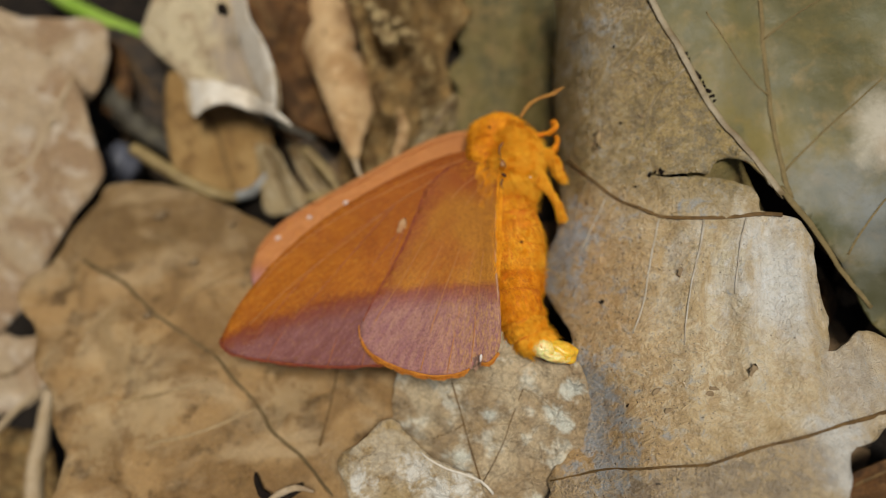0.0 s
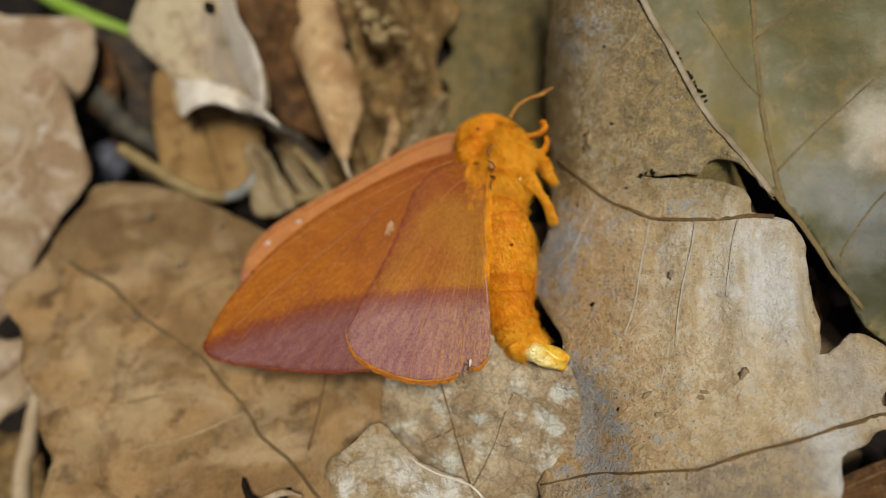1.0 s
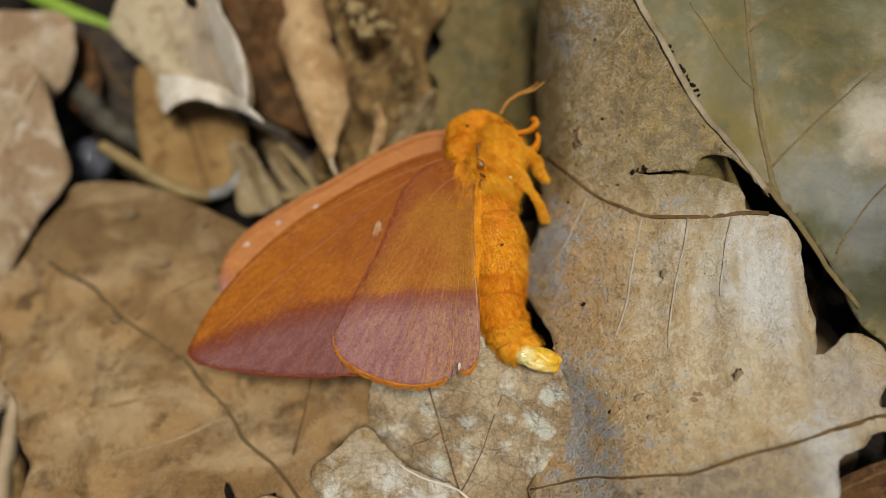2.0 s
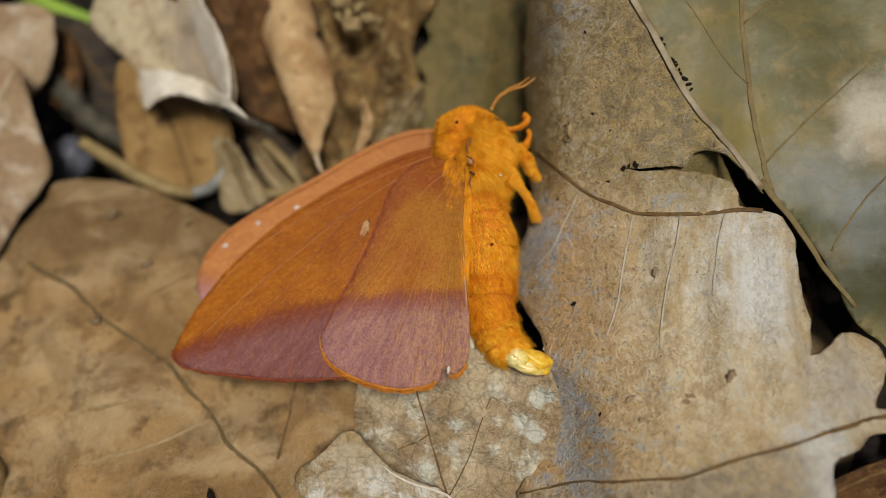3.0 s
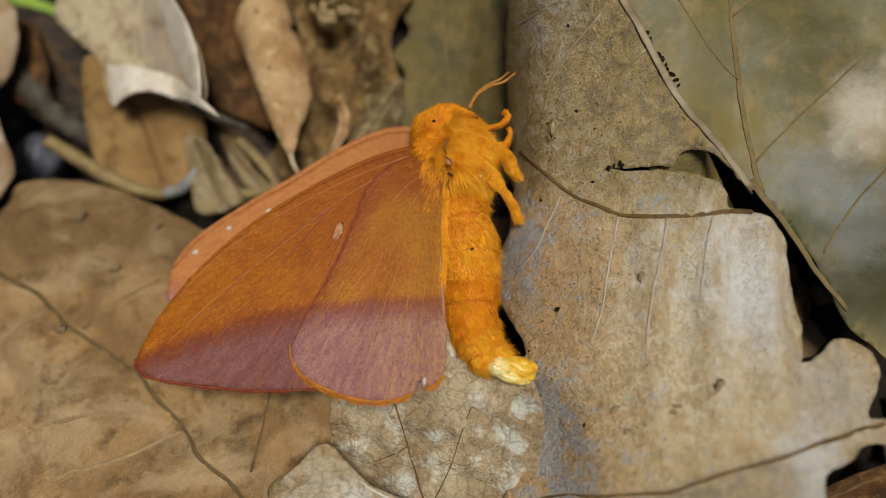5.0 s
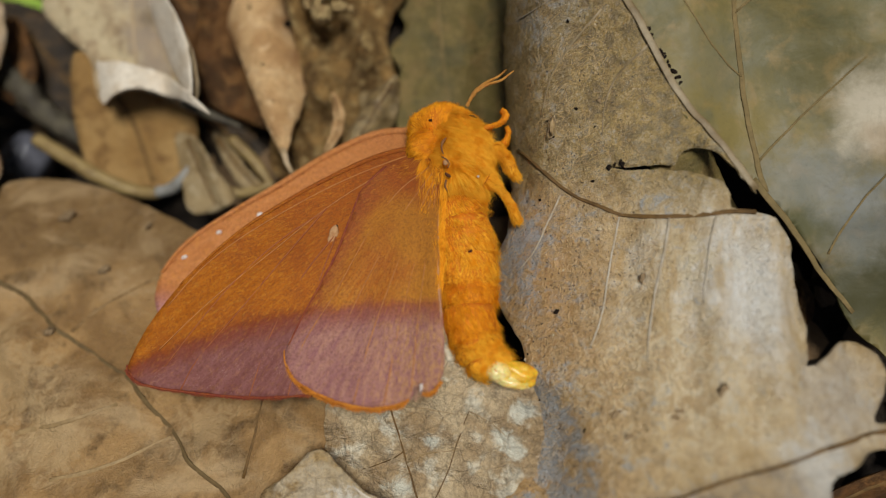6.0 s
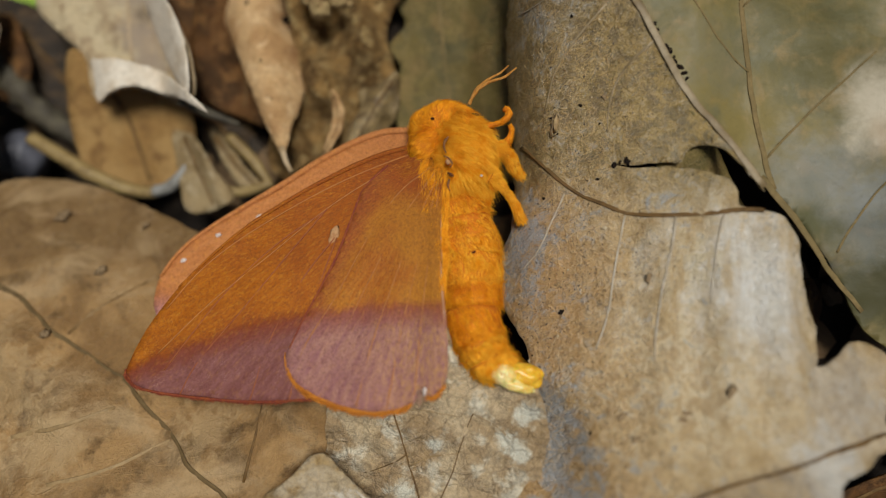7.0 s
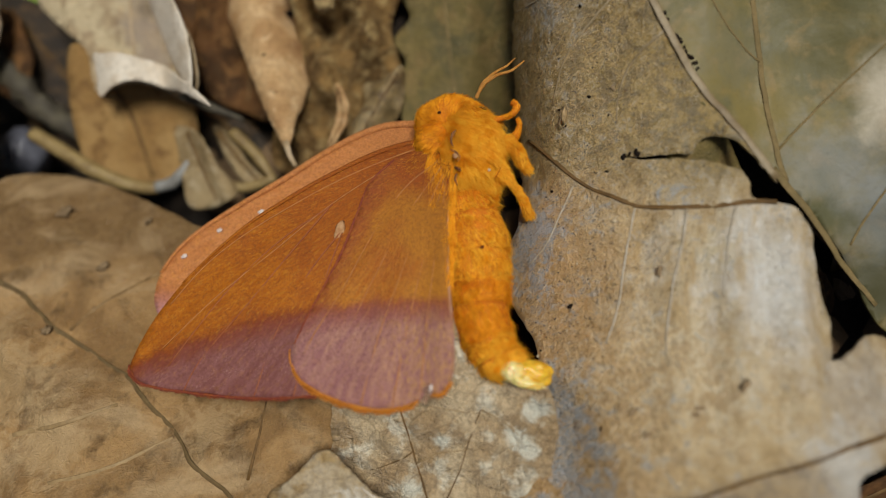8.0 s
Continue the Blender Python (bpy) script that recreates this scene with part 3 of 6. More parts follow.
# ---- the leaves ----
leaf("oak_leaf", "broad tan oak leaf with grey bloom, torn at its margin",
     [(10.4, 25.1), (10.3, 21.1), (10.2, 16.7), (10.3, 12.5), (10.5, 8.2), (10.5, 6.1), (10.2, 3.5), (9.7, 1.3), (9.0, -0.7), (8.7, -3.1), (9.5, -5.1), (10.3, -6.8), (10.5, -8.9), (10.6, -11.1), (10.5, -13.1), (9.7, -15.5), (8.6, -16.8), (8.1, -17.7), (8.2, -18.4), (7.3, -21.6), (20.0, -20.6), (24.6, -18.4), (25.7, -16.4), (26.3, -15.2), (26.8, -14.0), (27.6, -13.2), (29.2, -12.9), (30.6, -12.1), (33.7, -12.0), (34.3, -10.9), (31.1, -10.6), (32.2, -9.1), (32.7, -7.5), (31.8, -6.2), (29.5, -6.0), (27.9, -7.3), (27.4, -7.3), (27.9, -5.7), (27.8, -2.0), (27.7, 0.7), (26.8, 2.1), (25.5, 2.6), (23.9, 2.9), (23.9, 3.8), (23.5, 4.6), (22.2, 5.2), (20.6, 5.6), (18.8, 5.6), (16.4, 5.9), (18.6, 5.9), (20.6, 6.0), (21.1, 6.8), (22.5, 7.0), (24.1, 5.8), (25.6, 3.8), (23.5, 7.2), (21.0, 10.7), (18.4, 15.5), (16.3, 19.8), (15.3, 22.3)],
     z_big, M_BIG,
     [("midrib", [(15.3, 22.3), (16.3, 19.8), (18.4, 15.6), (20.9, 10.9), (23.5, 7.3), (25.6, 4.1)], 0.27, 0.24, M_RIB),
      ("side_vein", [(10.9, 7.9), (12.3, 5.8), (14.0, 4.2), (15.6, 3.3), (17.1, 2.6), (19.7, 2.4), (22.1, 2.5), (24.2, 2.7), (25.6, 2.6)], 0.13, 0.17, M_RIB_BROWN),
      ("side_vein", [(8.2, -17.7), (11.5, -16.4), (14.4, -15.3), (17.9, -14.6), (20.7, -13.6), (23.3, -12.8), (26.5, -12.0), (32.0, -11.0)], 0.10, 0.16, M_RIB_BROWN),
      ("fine_vein", [(13.3, 4.1), (12.4, 2.1), (11.3, -0.2), (10.2, -1.6)], 0.075, 0.04, M_RIB_THIN),
      ("fine_vein", [(17.0, 2.5), (16.0, -1.3), (15.3, -4.3), (14.4, -6.4)], 0.08, 0.05, M_RIB_THIN),
      ("fine_vein", [(19.9, 2.3), (19.1, -0.8), (18.4, -3.3), (17.7, -7.0)], 0.09, 0.05, M_RIB_THIN),
      ("fine_vein", [(22.8, 2.4), (22.0, -0.4), (21.5, -3.3)], 0.08, 0.04, M_RIB_THIN),
      ("fine_vein", [(16.0, 16.9), (14.1, 14.8), (12.9, 12.9), (12.2, 10.0)], 0.08, 0.04, M_RIB),
      ("fine_vein", [(19.0, 14.2), (17.3, 12.6), (16.4, 10.7), (16.1, 8.2)], 0.08, 0.04, M_RIB),
      ("fine_vein", [(10.3, 18.1), (11.4, 17.8), (13.4, 18.4), (14.8, 19.1)], 0.10, 0.06, M_RIB_THIN)],
     size=0.7, ragged=0.16, wave=0.45, seed=1.0)

leaf("olive_leaf", "dull olive-green leaf lying deeper, behind the moth",
     [(3.6, 28.8), (2.2, 25.4), (2.8, 23.7), (1.3, 22.4), (2.0, 20.4), (0.5, 18.4), (1.5, 16.4), (0.8, 13.7), (2.7, 8.8), (12.3, 5.7), (15.8, 13.8), (16.1, 28.3)], z_olive, M_OLIVE,
     [("midrib", [(4.8, 28.8), (5.1, 21.9), (5.6, 16.3), (6.2, 10.5)], 0.16, 0.1, M_OLIVE_RIB)], size=0.7, wave=0.5, seed=32.0)

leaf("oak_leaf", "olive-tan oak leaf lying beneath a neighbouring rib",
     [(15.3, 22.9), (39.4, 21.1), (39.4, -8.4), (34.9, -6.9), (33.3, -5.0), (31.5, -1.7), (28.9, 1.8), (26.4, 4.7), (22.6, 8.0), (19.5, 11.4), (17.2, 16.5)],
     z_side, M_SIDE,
     [("midrib", [(24.6, 21.4), (25.2, 18.3), (25.7, 14.7), (26.3, 10.0), (26.8, 5.9), (27.3, 4.0)], 0.17, 0.2, M_OLIVE_RIB),
      ("side_vein", [(26.4, 4.9), (28.8, 1.6), (30.9, -1.3), (33.7, -4.6)], 0.26, 0.16, M_OLIVE_RIB),
      ("fine_vein", [(26.9, 6.2), (29.3, 8.5), (31.7, 11.0), (33.5, 13.0)], 0.09, 0.06, M_OLIVE_RIB),
      ("fine_vein", [(31.6, -0.4), (33.2, 2.5), (35.1, 5.1), (36.4, 6.6)], 0.09, 0.06, M_OLIVE_RIB),
      ("fine_vein", [(25.4, 16.6), (27.8, 18.5), (30.5, 20.0)], 0.08, 0.05, M_OLIVE_RIB),
      ("fine_vein", [(26.0, 12.2), (24.4, 13.6), (22.6, 15.6), (20.6, 18.6)], 0.07, 0.05, M_OLIVE_RIB)],
     size=0.6, seed=2.0, wave=0.35)

leaf("mouldy_leaf", "grey-brown leaf blotched with white mould, wrinkled",
     [(-3.0, -8.6), (0.3, -6.5), (3.4, -5.3), (5.1, -4.6), (6.6, -5.7), (9.0, -7.2), (10.6, -9.1), (11.2, -11.2), (11.1, -12.9), (10.8, -14.6), (10.2, -16.1), (9.2, -17.3), (8.2, -18.2), (7.6, -22.6), (-6.3, -24.3), (-6.8, -19.7), (-4.4, -14.8), (-4.1, -12.1), (-3.7, -9.9)],
     z_mould, M_MOULD,
     [("midrib", [(0.7, -10.6), (1.4, -12.9), (2.0, -15.1), (3.1, -18.6), (3.6, -20.2)], 0.06, 0.08, M_RIB_BROWN),
      ("side_vein", [(3.1, -18.3), (4.6, -15.5), (5.6, -12.5), (6.3, -10.9)], 0.045, 0.035, M_RIB_BROWN),
      ("fine_vein", [(1.0, -10.7), (3.4, -10.8), (5.8, -11.1)], 0.03, 0.02, M_RIB_SAND),
      ("fine_vein", [(6.3, -10.9), (7.7, -11.6), (8.8, -12.6)], 0.03, 0.02, M_RIB_SAND),
      ("fine_vein", [(1.9, -14.7), (3.2, -14.0), (5.3, -13.6)], 0.045, 0.03, M_RIB_SAND),
      ("fine_vein", [(1.7, -13.9), (-0.0, -15.0), (-1.4, -15.5)], 0.05, 0.03, M_RIB_BROWN)],
     size=0.32, wave=0.5, seed=3.0)

leaf("leaf_scrap", "torn scrap of pale leaf dusted with white mould",
     [(-8.2, -16.4), (-6.5, -15.0), (-4.3, -13.2), (-3.0, -14.1), (-1.4, -15.6), (0.7, -16.6), (2.5, -17.5), (3.6, -19.5), (4.6, -22.5), (-6.2, -22.4), (-7.2, -19.1)],
     z_flap, M_FLAP, [("fine_vein", [(-1.8, -15.6), (-0.4, -16.4), (1.3, -17.0), (2.9, -17.8), (3.9, -18.8)], 0.06, 0.10, M_CREAM)], size=0.5, wave=0.4, seed=4.0)

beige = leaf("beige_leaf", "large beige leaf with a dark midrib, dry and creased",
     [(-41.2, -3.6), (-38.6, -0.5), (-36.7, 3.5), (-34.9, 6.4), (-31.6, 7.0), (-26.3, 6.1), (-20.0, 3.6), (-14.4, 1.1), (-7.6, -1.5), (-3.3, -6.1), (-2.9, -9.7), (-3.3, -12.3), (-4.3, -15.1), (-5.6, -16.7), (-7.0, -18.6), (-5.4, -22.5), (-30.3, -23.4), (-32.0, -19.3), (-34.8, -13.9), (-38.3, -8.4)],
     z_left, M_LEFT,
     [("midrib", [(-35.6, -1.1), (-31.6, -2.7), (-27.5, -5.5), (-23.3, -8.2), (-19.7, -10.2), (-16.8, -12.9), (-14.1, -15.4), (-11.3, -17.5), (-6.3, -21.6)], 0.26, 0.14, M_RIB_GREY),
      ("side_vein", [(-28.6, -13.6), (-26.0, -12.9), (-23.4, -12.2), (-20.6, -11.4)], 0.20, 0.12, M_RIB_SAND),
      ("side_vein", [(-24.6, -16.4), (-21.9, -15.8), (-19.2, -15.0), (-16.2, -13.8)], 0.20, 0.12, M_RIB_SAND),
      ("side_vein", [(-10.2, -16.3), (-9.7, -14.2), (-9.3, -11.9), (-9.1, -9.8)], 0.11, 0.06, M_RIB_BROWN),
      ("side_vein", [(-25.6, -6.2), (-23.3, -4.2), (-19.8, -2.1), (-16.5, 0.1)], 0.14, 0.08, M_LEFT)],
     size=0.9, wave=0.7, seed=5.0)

for (x, y), r in zip([(-28.7, 3.4), (-24.2, -1.4), (-27.2, -6.1), (-20.7, 2.4)], (0.6, 0.5, 0.45, 0.3)):
    part("dark_spot", blob((x, y, z_left(x, y) + 0.1), (r, r * 0.6, 0.3), (0, 0, 40), 10, 16, 1.1, r * 9, 1.8), M_SPOT_BROWN, beige, "dark rotten spot")

# black sheet laid on the blade for the dark inside a torn hole
part("torn_hole", sheet([(-15.3, -18.0), (-14.2, -19.1), (-13.4, -19.5), (-12.6, -19.2), (-11.4, -18.9), (-11.1, -19.2), (-12.6, -19.9), (-13.7, -20.0), (-14.8, -19.4)], lambda x, y: z_left(x, y) + 0.75, 0.4, 0.1, 0.2, 0.3, 41.0), M_SPECK, beige, "black sheet standing in for the shade of a tear beside the midrib")
part("curled_strip", tube([(x, y, z_left(x, y) + 1.1) for x, y in [(-14.1, -20.0), (-13.0, -19.4), (-11.7, -19.0), (-10.2, -19.1)]], [0.16, 0.3, 0.26, 0.1], 10, 0.4, 0.3, 0.6, 3), M_WEST, beige, "pale curled strip of torn leaf")
leaf("tan_leaf", "long pale tan leaf, slightly arched",
     [(-50.1, 22.1), (-42.1, 20.4), (-38.6, 18.2), (-37.2, 14.7), (-36.0, 10.6), (-35.5, 7.7), (-37.2, 4.7), (-39.7, 1.2), (-42.2, -2.3), (-44.0, -5.9), (-51.5, -8.9)],
     z_west, M_WEST, [("midrib", [(-48.9, 6.6), (-43.5, 8.8), (-39.9, 14.1), (-38.4, 17.9)], 0.3, 0.2, M_RIB_TAN)], size=1.2, wave=0.6, seed=6.0)
leaf("tan_leaf", "pinkish tan leaf, blurred, beneath another leaf",
     [(-52.2, 26.1), (-45.6, 25.2), (-38.4, 25.2), (-36.6, 22.9), (-38.2, 17.5), (-44.9, 13.1), (-53.0, 9.9)], z_far_west, M_WEST, [("midrib", [(-50.5, 14.8), (-45.9, 18.6), (-41.1, 23.6)], 0.22, 0.12, M_RIB_BROWN)], size=1.4, wave=0.6, seed=7.0)
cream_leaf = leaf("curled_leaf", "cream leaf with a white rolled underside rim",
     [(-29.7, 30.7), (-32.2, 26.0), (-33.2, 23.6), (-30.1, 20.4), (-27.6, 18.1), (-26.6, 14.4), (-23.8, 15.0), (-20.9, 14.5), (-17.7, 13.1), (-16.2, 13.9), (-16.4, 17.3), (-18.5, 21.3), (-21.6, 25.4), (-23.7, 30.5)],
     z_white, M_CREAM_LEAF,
     [("midrib", [(-23.8, 27.9), (-23.4, 22.8), (-22.9, 17.2)], 0.16, 0.1, M_RIB_TAN)],
     size=0.8, wave=0.5, seed=8.0)
part("turned_lip", sheet([(-26.3, 17.5), (-25.9, 15.3), (-25.6, 13.6), (-23.9, 14.3), (-21.9, 14.8), (-19.6, 14.2), (-17.0, 13.1), (-14.2, 11.6), (-16.1, 13.5), (-17.5, 14.5), (-20.0, 16.3), (-22.8, 17.1), (-25.1, 17.3)], lambda x, y: z_white(x, y) + 1.6 + 0.4 * math.sin(x), 0.4, 0.2, 0.1, 0.3, 30.0), M_CREAM, cream_leaf, "white turned-up underside")
part("turned_lip", sheet([(-22.5, 27.2), (-22.0, 24.2), (-21.5, 21.4), (-20.1, 18.3), (-18.3, 15.4), (-16.8, 13.4), (-16.2, 14.4), (-16.5, 17.6), (-17.9, 20.9), (-19.7, 23.7), (-20.6, 27.2)], lambda x, y: z_white(x, y) + 1.3 - 0.25 * (x + 17.5 + 0.35 * (y - 16)) ** 2, 0.4, 0.2, 0.1, 0.3, 31.0), M_CREAM, cream_leaf, "pale rolled side")
part("dark_spot", blob((-21.55, 23.48, -7.60), (0.5, 0.7, 0.4), (0, 0, 30), 8, 12, 0.6, 2.0), M_SPECK, cream_leaf, "small black rotten spot")
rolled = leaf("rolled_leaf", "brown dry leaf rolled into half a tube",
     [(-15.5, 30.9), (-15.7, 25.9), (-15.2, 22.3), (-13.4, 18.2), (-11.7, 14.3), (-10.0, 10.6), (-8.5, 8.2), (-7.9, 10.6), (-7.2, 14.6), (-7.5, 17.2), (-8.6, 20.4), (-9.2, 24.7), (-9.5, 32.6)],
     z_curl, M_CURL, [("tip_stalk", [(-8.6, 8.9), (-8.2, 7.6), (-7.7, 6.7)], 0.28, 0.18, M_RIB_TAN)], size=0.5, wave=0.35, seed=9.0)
for (x, y), r in zip([(-10.7, 16.7), (-9.1, 21.2), (-9.6, 13.2), (-12.3, 22.4)], (0.22, 0.42, 0.12, 0.14)):
    part("dark_spot", blob((x, y, z_curl(x, y) + 0.05), (r, r * 0.8, 0.12), (0, 0, 20), 8, 12, 0.5, r), M_SPECK, rolled, "small dark rotten spot")
leaf("crumpled_leaf", "crumpled brown leaf in shade",
     [(-9.3, 29.4), (2.7, 29.4), (2.5, 23.3), (0.9, 21.5), (0.3, 19.2), (1.1, 15.8), (0.3, 12.1), (-2.5, 9.7), (-6.1, 8.3), (-9.8, 6.6), (-10.9, 8.9), (-8.5, 14.2), (-8.3, 20.2)],
     z_crumpled, M_CRUMPLED, [("midrib", [(-5.0, 9.5), (-3.7, 14.1), (-1.9, 19.4), (-1.4, 25.9)], 0.13, 0.08, M_RIB_BROWN)], size=0.45, wave=1.6, seed=10.0)
leaf("brown_leaf", "dark brown leaf deep in the litter",
     [(-23.8, 31.1), (-14.0, 31.4), (-12.1, 22.5), (-11.4, 15.0), (-14.0, 12.6), (-18.9, 13.1), (-21.3, 19.9)], z_brown, M_BROWN, [("midrib", [(-21.9, 29.8), (-17.8, 22.6), (-14.0, 13.8)], 0.22, 0.12, M_RIB_BROWN)], size=1.2, wave=0.8, seed=11.0)
leaf("ochre_leaf", "smooth ochre leaf, cupped, deep in the litter",
     [(-29.5, 18.7), (-25.6, 17.6), (-19.4, 15.5), (-19.0, 8.8), (-21.6, 6.2), (-25.1, 5.8), (-28.1, 6.8), (-29.7, 10.5)], z_ochre, M_OCHRE, [("midrib", [(-27.4, 17.5), (-24.7, 12.9), (-23.3, 6.9)], 0.22, 0.12, M_RIB_BROWN)], size=1.0, wave=0.3, seed=12.0)
leaf("leaf_scrap", "narrow folded scrap of pale leaf",
     [(-19.5, 11.0), (-17.1, 10.2), (-15.6, 7.6), (-13.9, 4.7), (-16.7, 3.6), (-18.6, 3.9), (-19.2, 7.2)], z_shard, M_SCRAP, [("midrib", [(-18.5, 10.6), (-17.3, 7.7), (-15.8, 4.2)], 0.22, 0.12, M_RIB_BROWN)], size=0.5, wave=0.3, seed=13.0)
leaf("brown_leaf", "dark brown leaf under the rim of the oak leaf",
     [(25.0, -18.7), (29.0, -17.7), (32.5, -18.1), (38.5, -16.1), (39.1, -23.7), (24.8, -24.0)], z_corner, M_BROWN, [("midrib", [(25.6, -22.6), (30.5, -20.5), (36.8, -17.1)], 0.22, 0.12, M_RIB_BROWN)], size=1.0, wave=0.5, seed=14.0)

leaf("brown_leaf", "reddish brown leaf scrap between pale leaves",
     [(-43.2, 23.6), (-40.4, 24.3), (-36.9, 23.3), (-35.6, 18.5), (-36.9, 15.3), (-39.4, 16.0), (-41.0, 19.8)], lambda x, y: -17 + 0.15 * (x + 30), M_BROWN, [("midrib", [(-40.4, 23.6), (-38.8, 19.8), (-37.8, 16.0)], 0.25, 0.15, M_RIB_BROWN)], size=0.8, wave=1.0, seed=15.0)
leaf("brown_leaf", "very dark leaf on the soil, shade put into its colour",
     [(-39.4, 25.3), (-32.1, 23.3), (-30.1, 17.3), (-30.8, 12.0), (-35.4, 12.7), (-38.7, 16.0)], lambda x, y: -20 + 0.6 * math.sin(0.6 * x), M_SHADED_LEAF, [("midrib", [(-38.4, 24.3), (-34.8, 19.3), (-31.4, 13.3)], 0.22, 0.12, M_RIB_BROWN)], size=0.9, wave=1.4, seed=16.0)
leaf("brown_leaf", "pinkish brown leaf corner in the litter",
     [(-50.0, -9.4), (-44.6, -9.4), (-42.5, -9.2), (-41.9, -11.8), (-42.3, -15.3), (-45.2, -17.1), (-50.0, -17.4)], lambda x, y: -12 + 0.1 * (x + 36), M_WEST, [("midrib", [(-48.8, -13.0), (-45.8, -13.3), (-42.5, -10.6)], 0.22, 0.12, M_RIB_BROWN)], size=0.8, wave=0.8, seed=17.0)
leaf("brown_leaf", "ochre brown leaf scrap in the litter",
     [(-51.5, -20.7), (-46.0, -19.5), (-42.3, -21.3), (-40.5, -31.6), (-51.5, -31.6)], lambda x, y: -14 + 0.5 * math.sin(0.5 * y), M_CRUMPLED, [("midrib", [(-50.2, -25.5), (-46.0, -24.3), (-41.7, -25.5)], 0.22, 0.12, M_RIB_BROWN)], size=0.8, wave=1.0, seed=18.0)
leaf("brown_leaf", "brown leaf behind the curled one",
     [(-8.7, 24.3), (-7.5, 30.3), (-13.6, 30.3), (-18.4, 20.6), (-17.2, 14.6), (-13.6, 12.5), (-11.1, 11.6), (-8.7, 12.8)], lambda x, y: -13.5 + 0.8 * math.sin(0.4 * x + 0.3 * y), M_BROWN, [("midrib", [(-8.1, 26.7), (-12.3, 21.2), (-13.6, 13.4)], 0.22, 0.12, M_RIB_BROWN)], size=0.8, wave=1.0, seed=19.0)
leaf("leaf_scrap", "narrow yellowish scrap of dry leaf",
     [(-4.5, 14.0), (-3.4, 12.2), (-3.8, 10.3), (-5.0, 8.2), (-5.5, 8.0), (-4.5, 11.2)], lambda x, y: -8.6 + 0.5 * math.sin(1.6 * x + y), M_CURL, [("midrib", [(-4.3, 13.5), (-4.0, 11.0), (-5.2, 8.5)], 0.08, 0.05, M_RIB_BROWN)], size=0.4, wave=0.8, seed=20.0)
leaf("leaf_scrap", "crumpled greyish tan scrap of leaf",
     [(-2.3, 14.2), (-0.5, 14.3), (1.4, 15.1), (1.2, 12.1), (0.0, 10.5), (-2.7, 8.4), (-3.2, 10.3), (-2.1, 12.3)], lambda x, y: -8.8 + 0.8 * math.sin(1.3 * x - 0.8 * y), M_FLAP_DIM, [("midrib", [(0.9, 14.5), (-0.8, 12.1), (-2.6, 8.9)], 0.09, 0.05, M_RIB_BROWN)], size=0.4, wave=1.3, seed=33.0)
leaf("leaf_scrap", "brown scrap of leaf among stalks",
     [(-18.8, 14.0), (-15.1, 12.7), (-11.4, 8.7), (-12.0, 5.6), (-15.1, 6.9), (-17.6, 10.6)], lambda x, y: -15 + 0.3 * (x + 12), M_SHADED_LEAF, [("midrib", [(-18.2, 13.5), (-15.1, 10.6), (-12.3, 6.2)], 0.22, 0.12, M_RIB_BROWN)], size=0.5, wave=0.9, seed=26.0)
leaf("leaf_scrap", "pale straw-coloured leaf scrap",
     [(-16.8, 11.2), (-15.3, 10.8), (-13.5, 7.9), (-11.7, 5.8), (-13.2, 5.3), (-15.0, 7.3)], lambda x, y: -13 + 0.2 * (x + 12), M_SCRAP, [("midrib", [(-16.3, 10.8), (-14.4, 8.2), (-12.3, 5.8)], 0.22, 0.12, M_RIB_BROWN)], size=0.5, wave=0.5, seed=27.0)
leaf("leaf_scrap", "dull olive leaf scrap sloping into the shade of a hole",
     [(19.4, 7.4), (21.6, 8.3), (23.6, 6.9), (25.6, 4.5), (27.2, 2.6), (26.8, 1.3), (24.4, 1.9), (21.4, 4.4), (19.4, 5.5)], lambda x, y: z_big(x, y) - 0.75 - 0.7 * max(0.0, 0.7 * (x - y - 14.6)), M_OLIVE, size=0.5, wave=0.15, seed=28.0)
leaf("leaf_scrap", "dull dark leaf scrap deep in a gap",
     [(31.7, -2.9), (32.8, -2.7), (33.8, -4.1), (33.5, -6.0), (32.3, -6.3), (31.8, -4.6)], lambda x, y: 0.2 + 0.3 * math.sin(2 * x), M_BROWN, [("midrib", [(32.3, -3.0), (32.8, -4.5), (32.9, -6.0)], 0.14, 0.1, M_RIB_BROWN)], size=0.4, wave=0.5, seed=29.0)
leaf("brown_leaf", "dark brown leaf lying under a gap between leaves",
     [(25.4, 3.0), (29.0, 0.6), (33.6, -3.4), (38.4, -6.0), (37.6, -11.0), (31.0, -9.0), (26.2, -5.0)], lambda x, y: -5.5 - 0.06 * (x - 30) + 0.25 * math.sin(0.9 * x + 0.4 * y), M_BROWN, [("midrib", [(26.6, 1.6), (30.4, -2.6), (35.6, -7.6)], 0.2, 0.12, M_RIB_BROWN)], size=0.7, wave=0.6, seed=34.0)
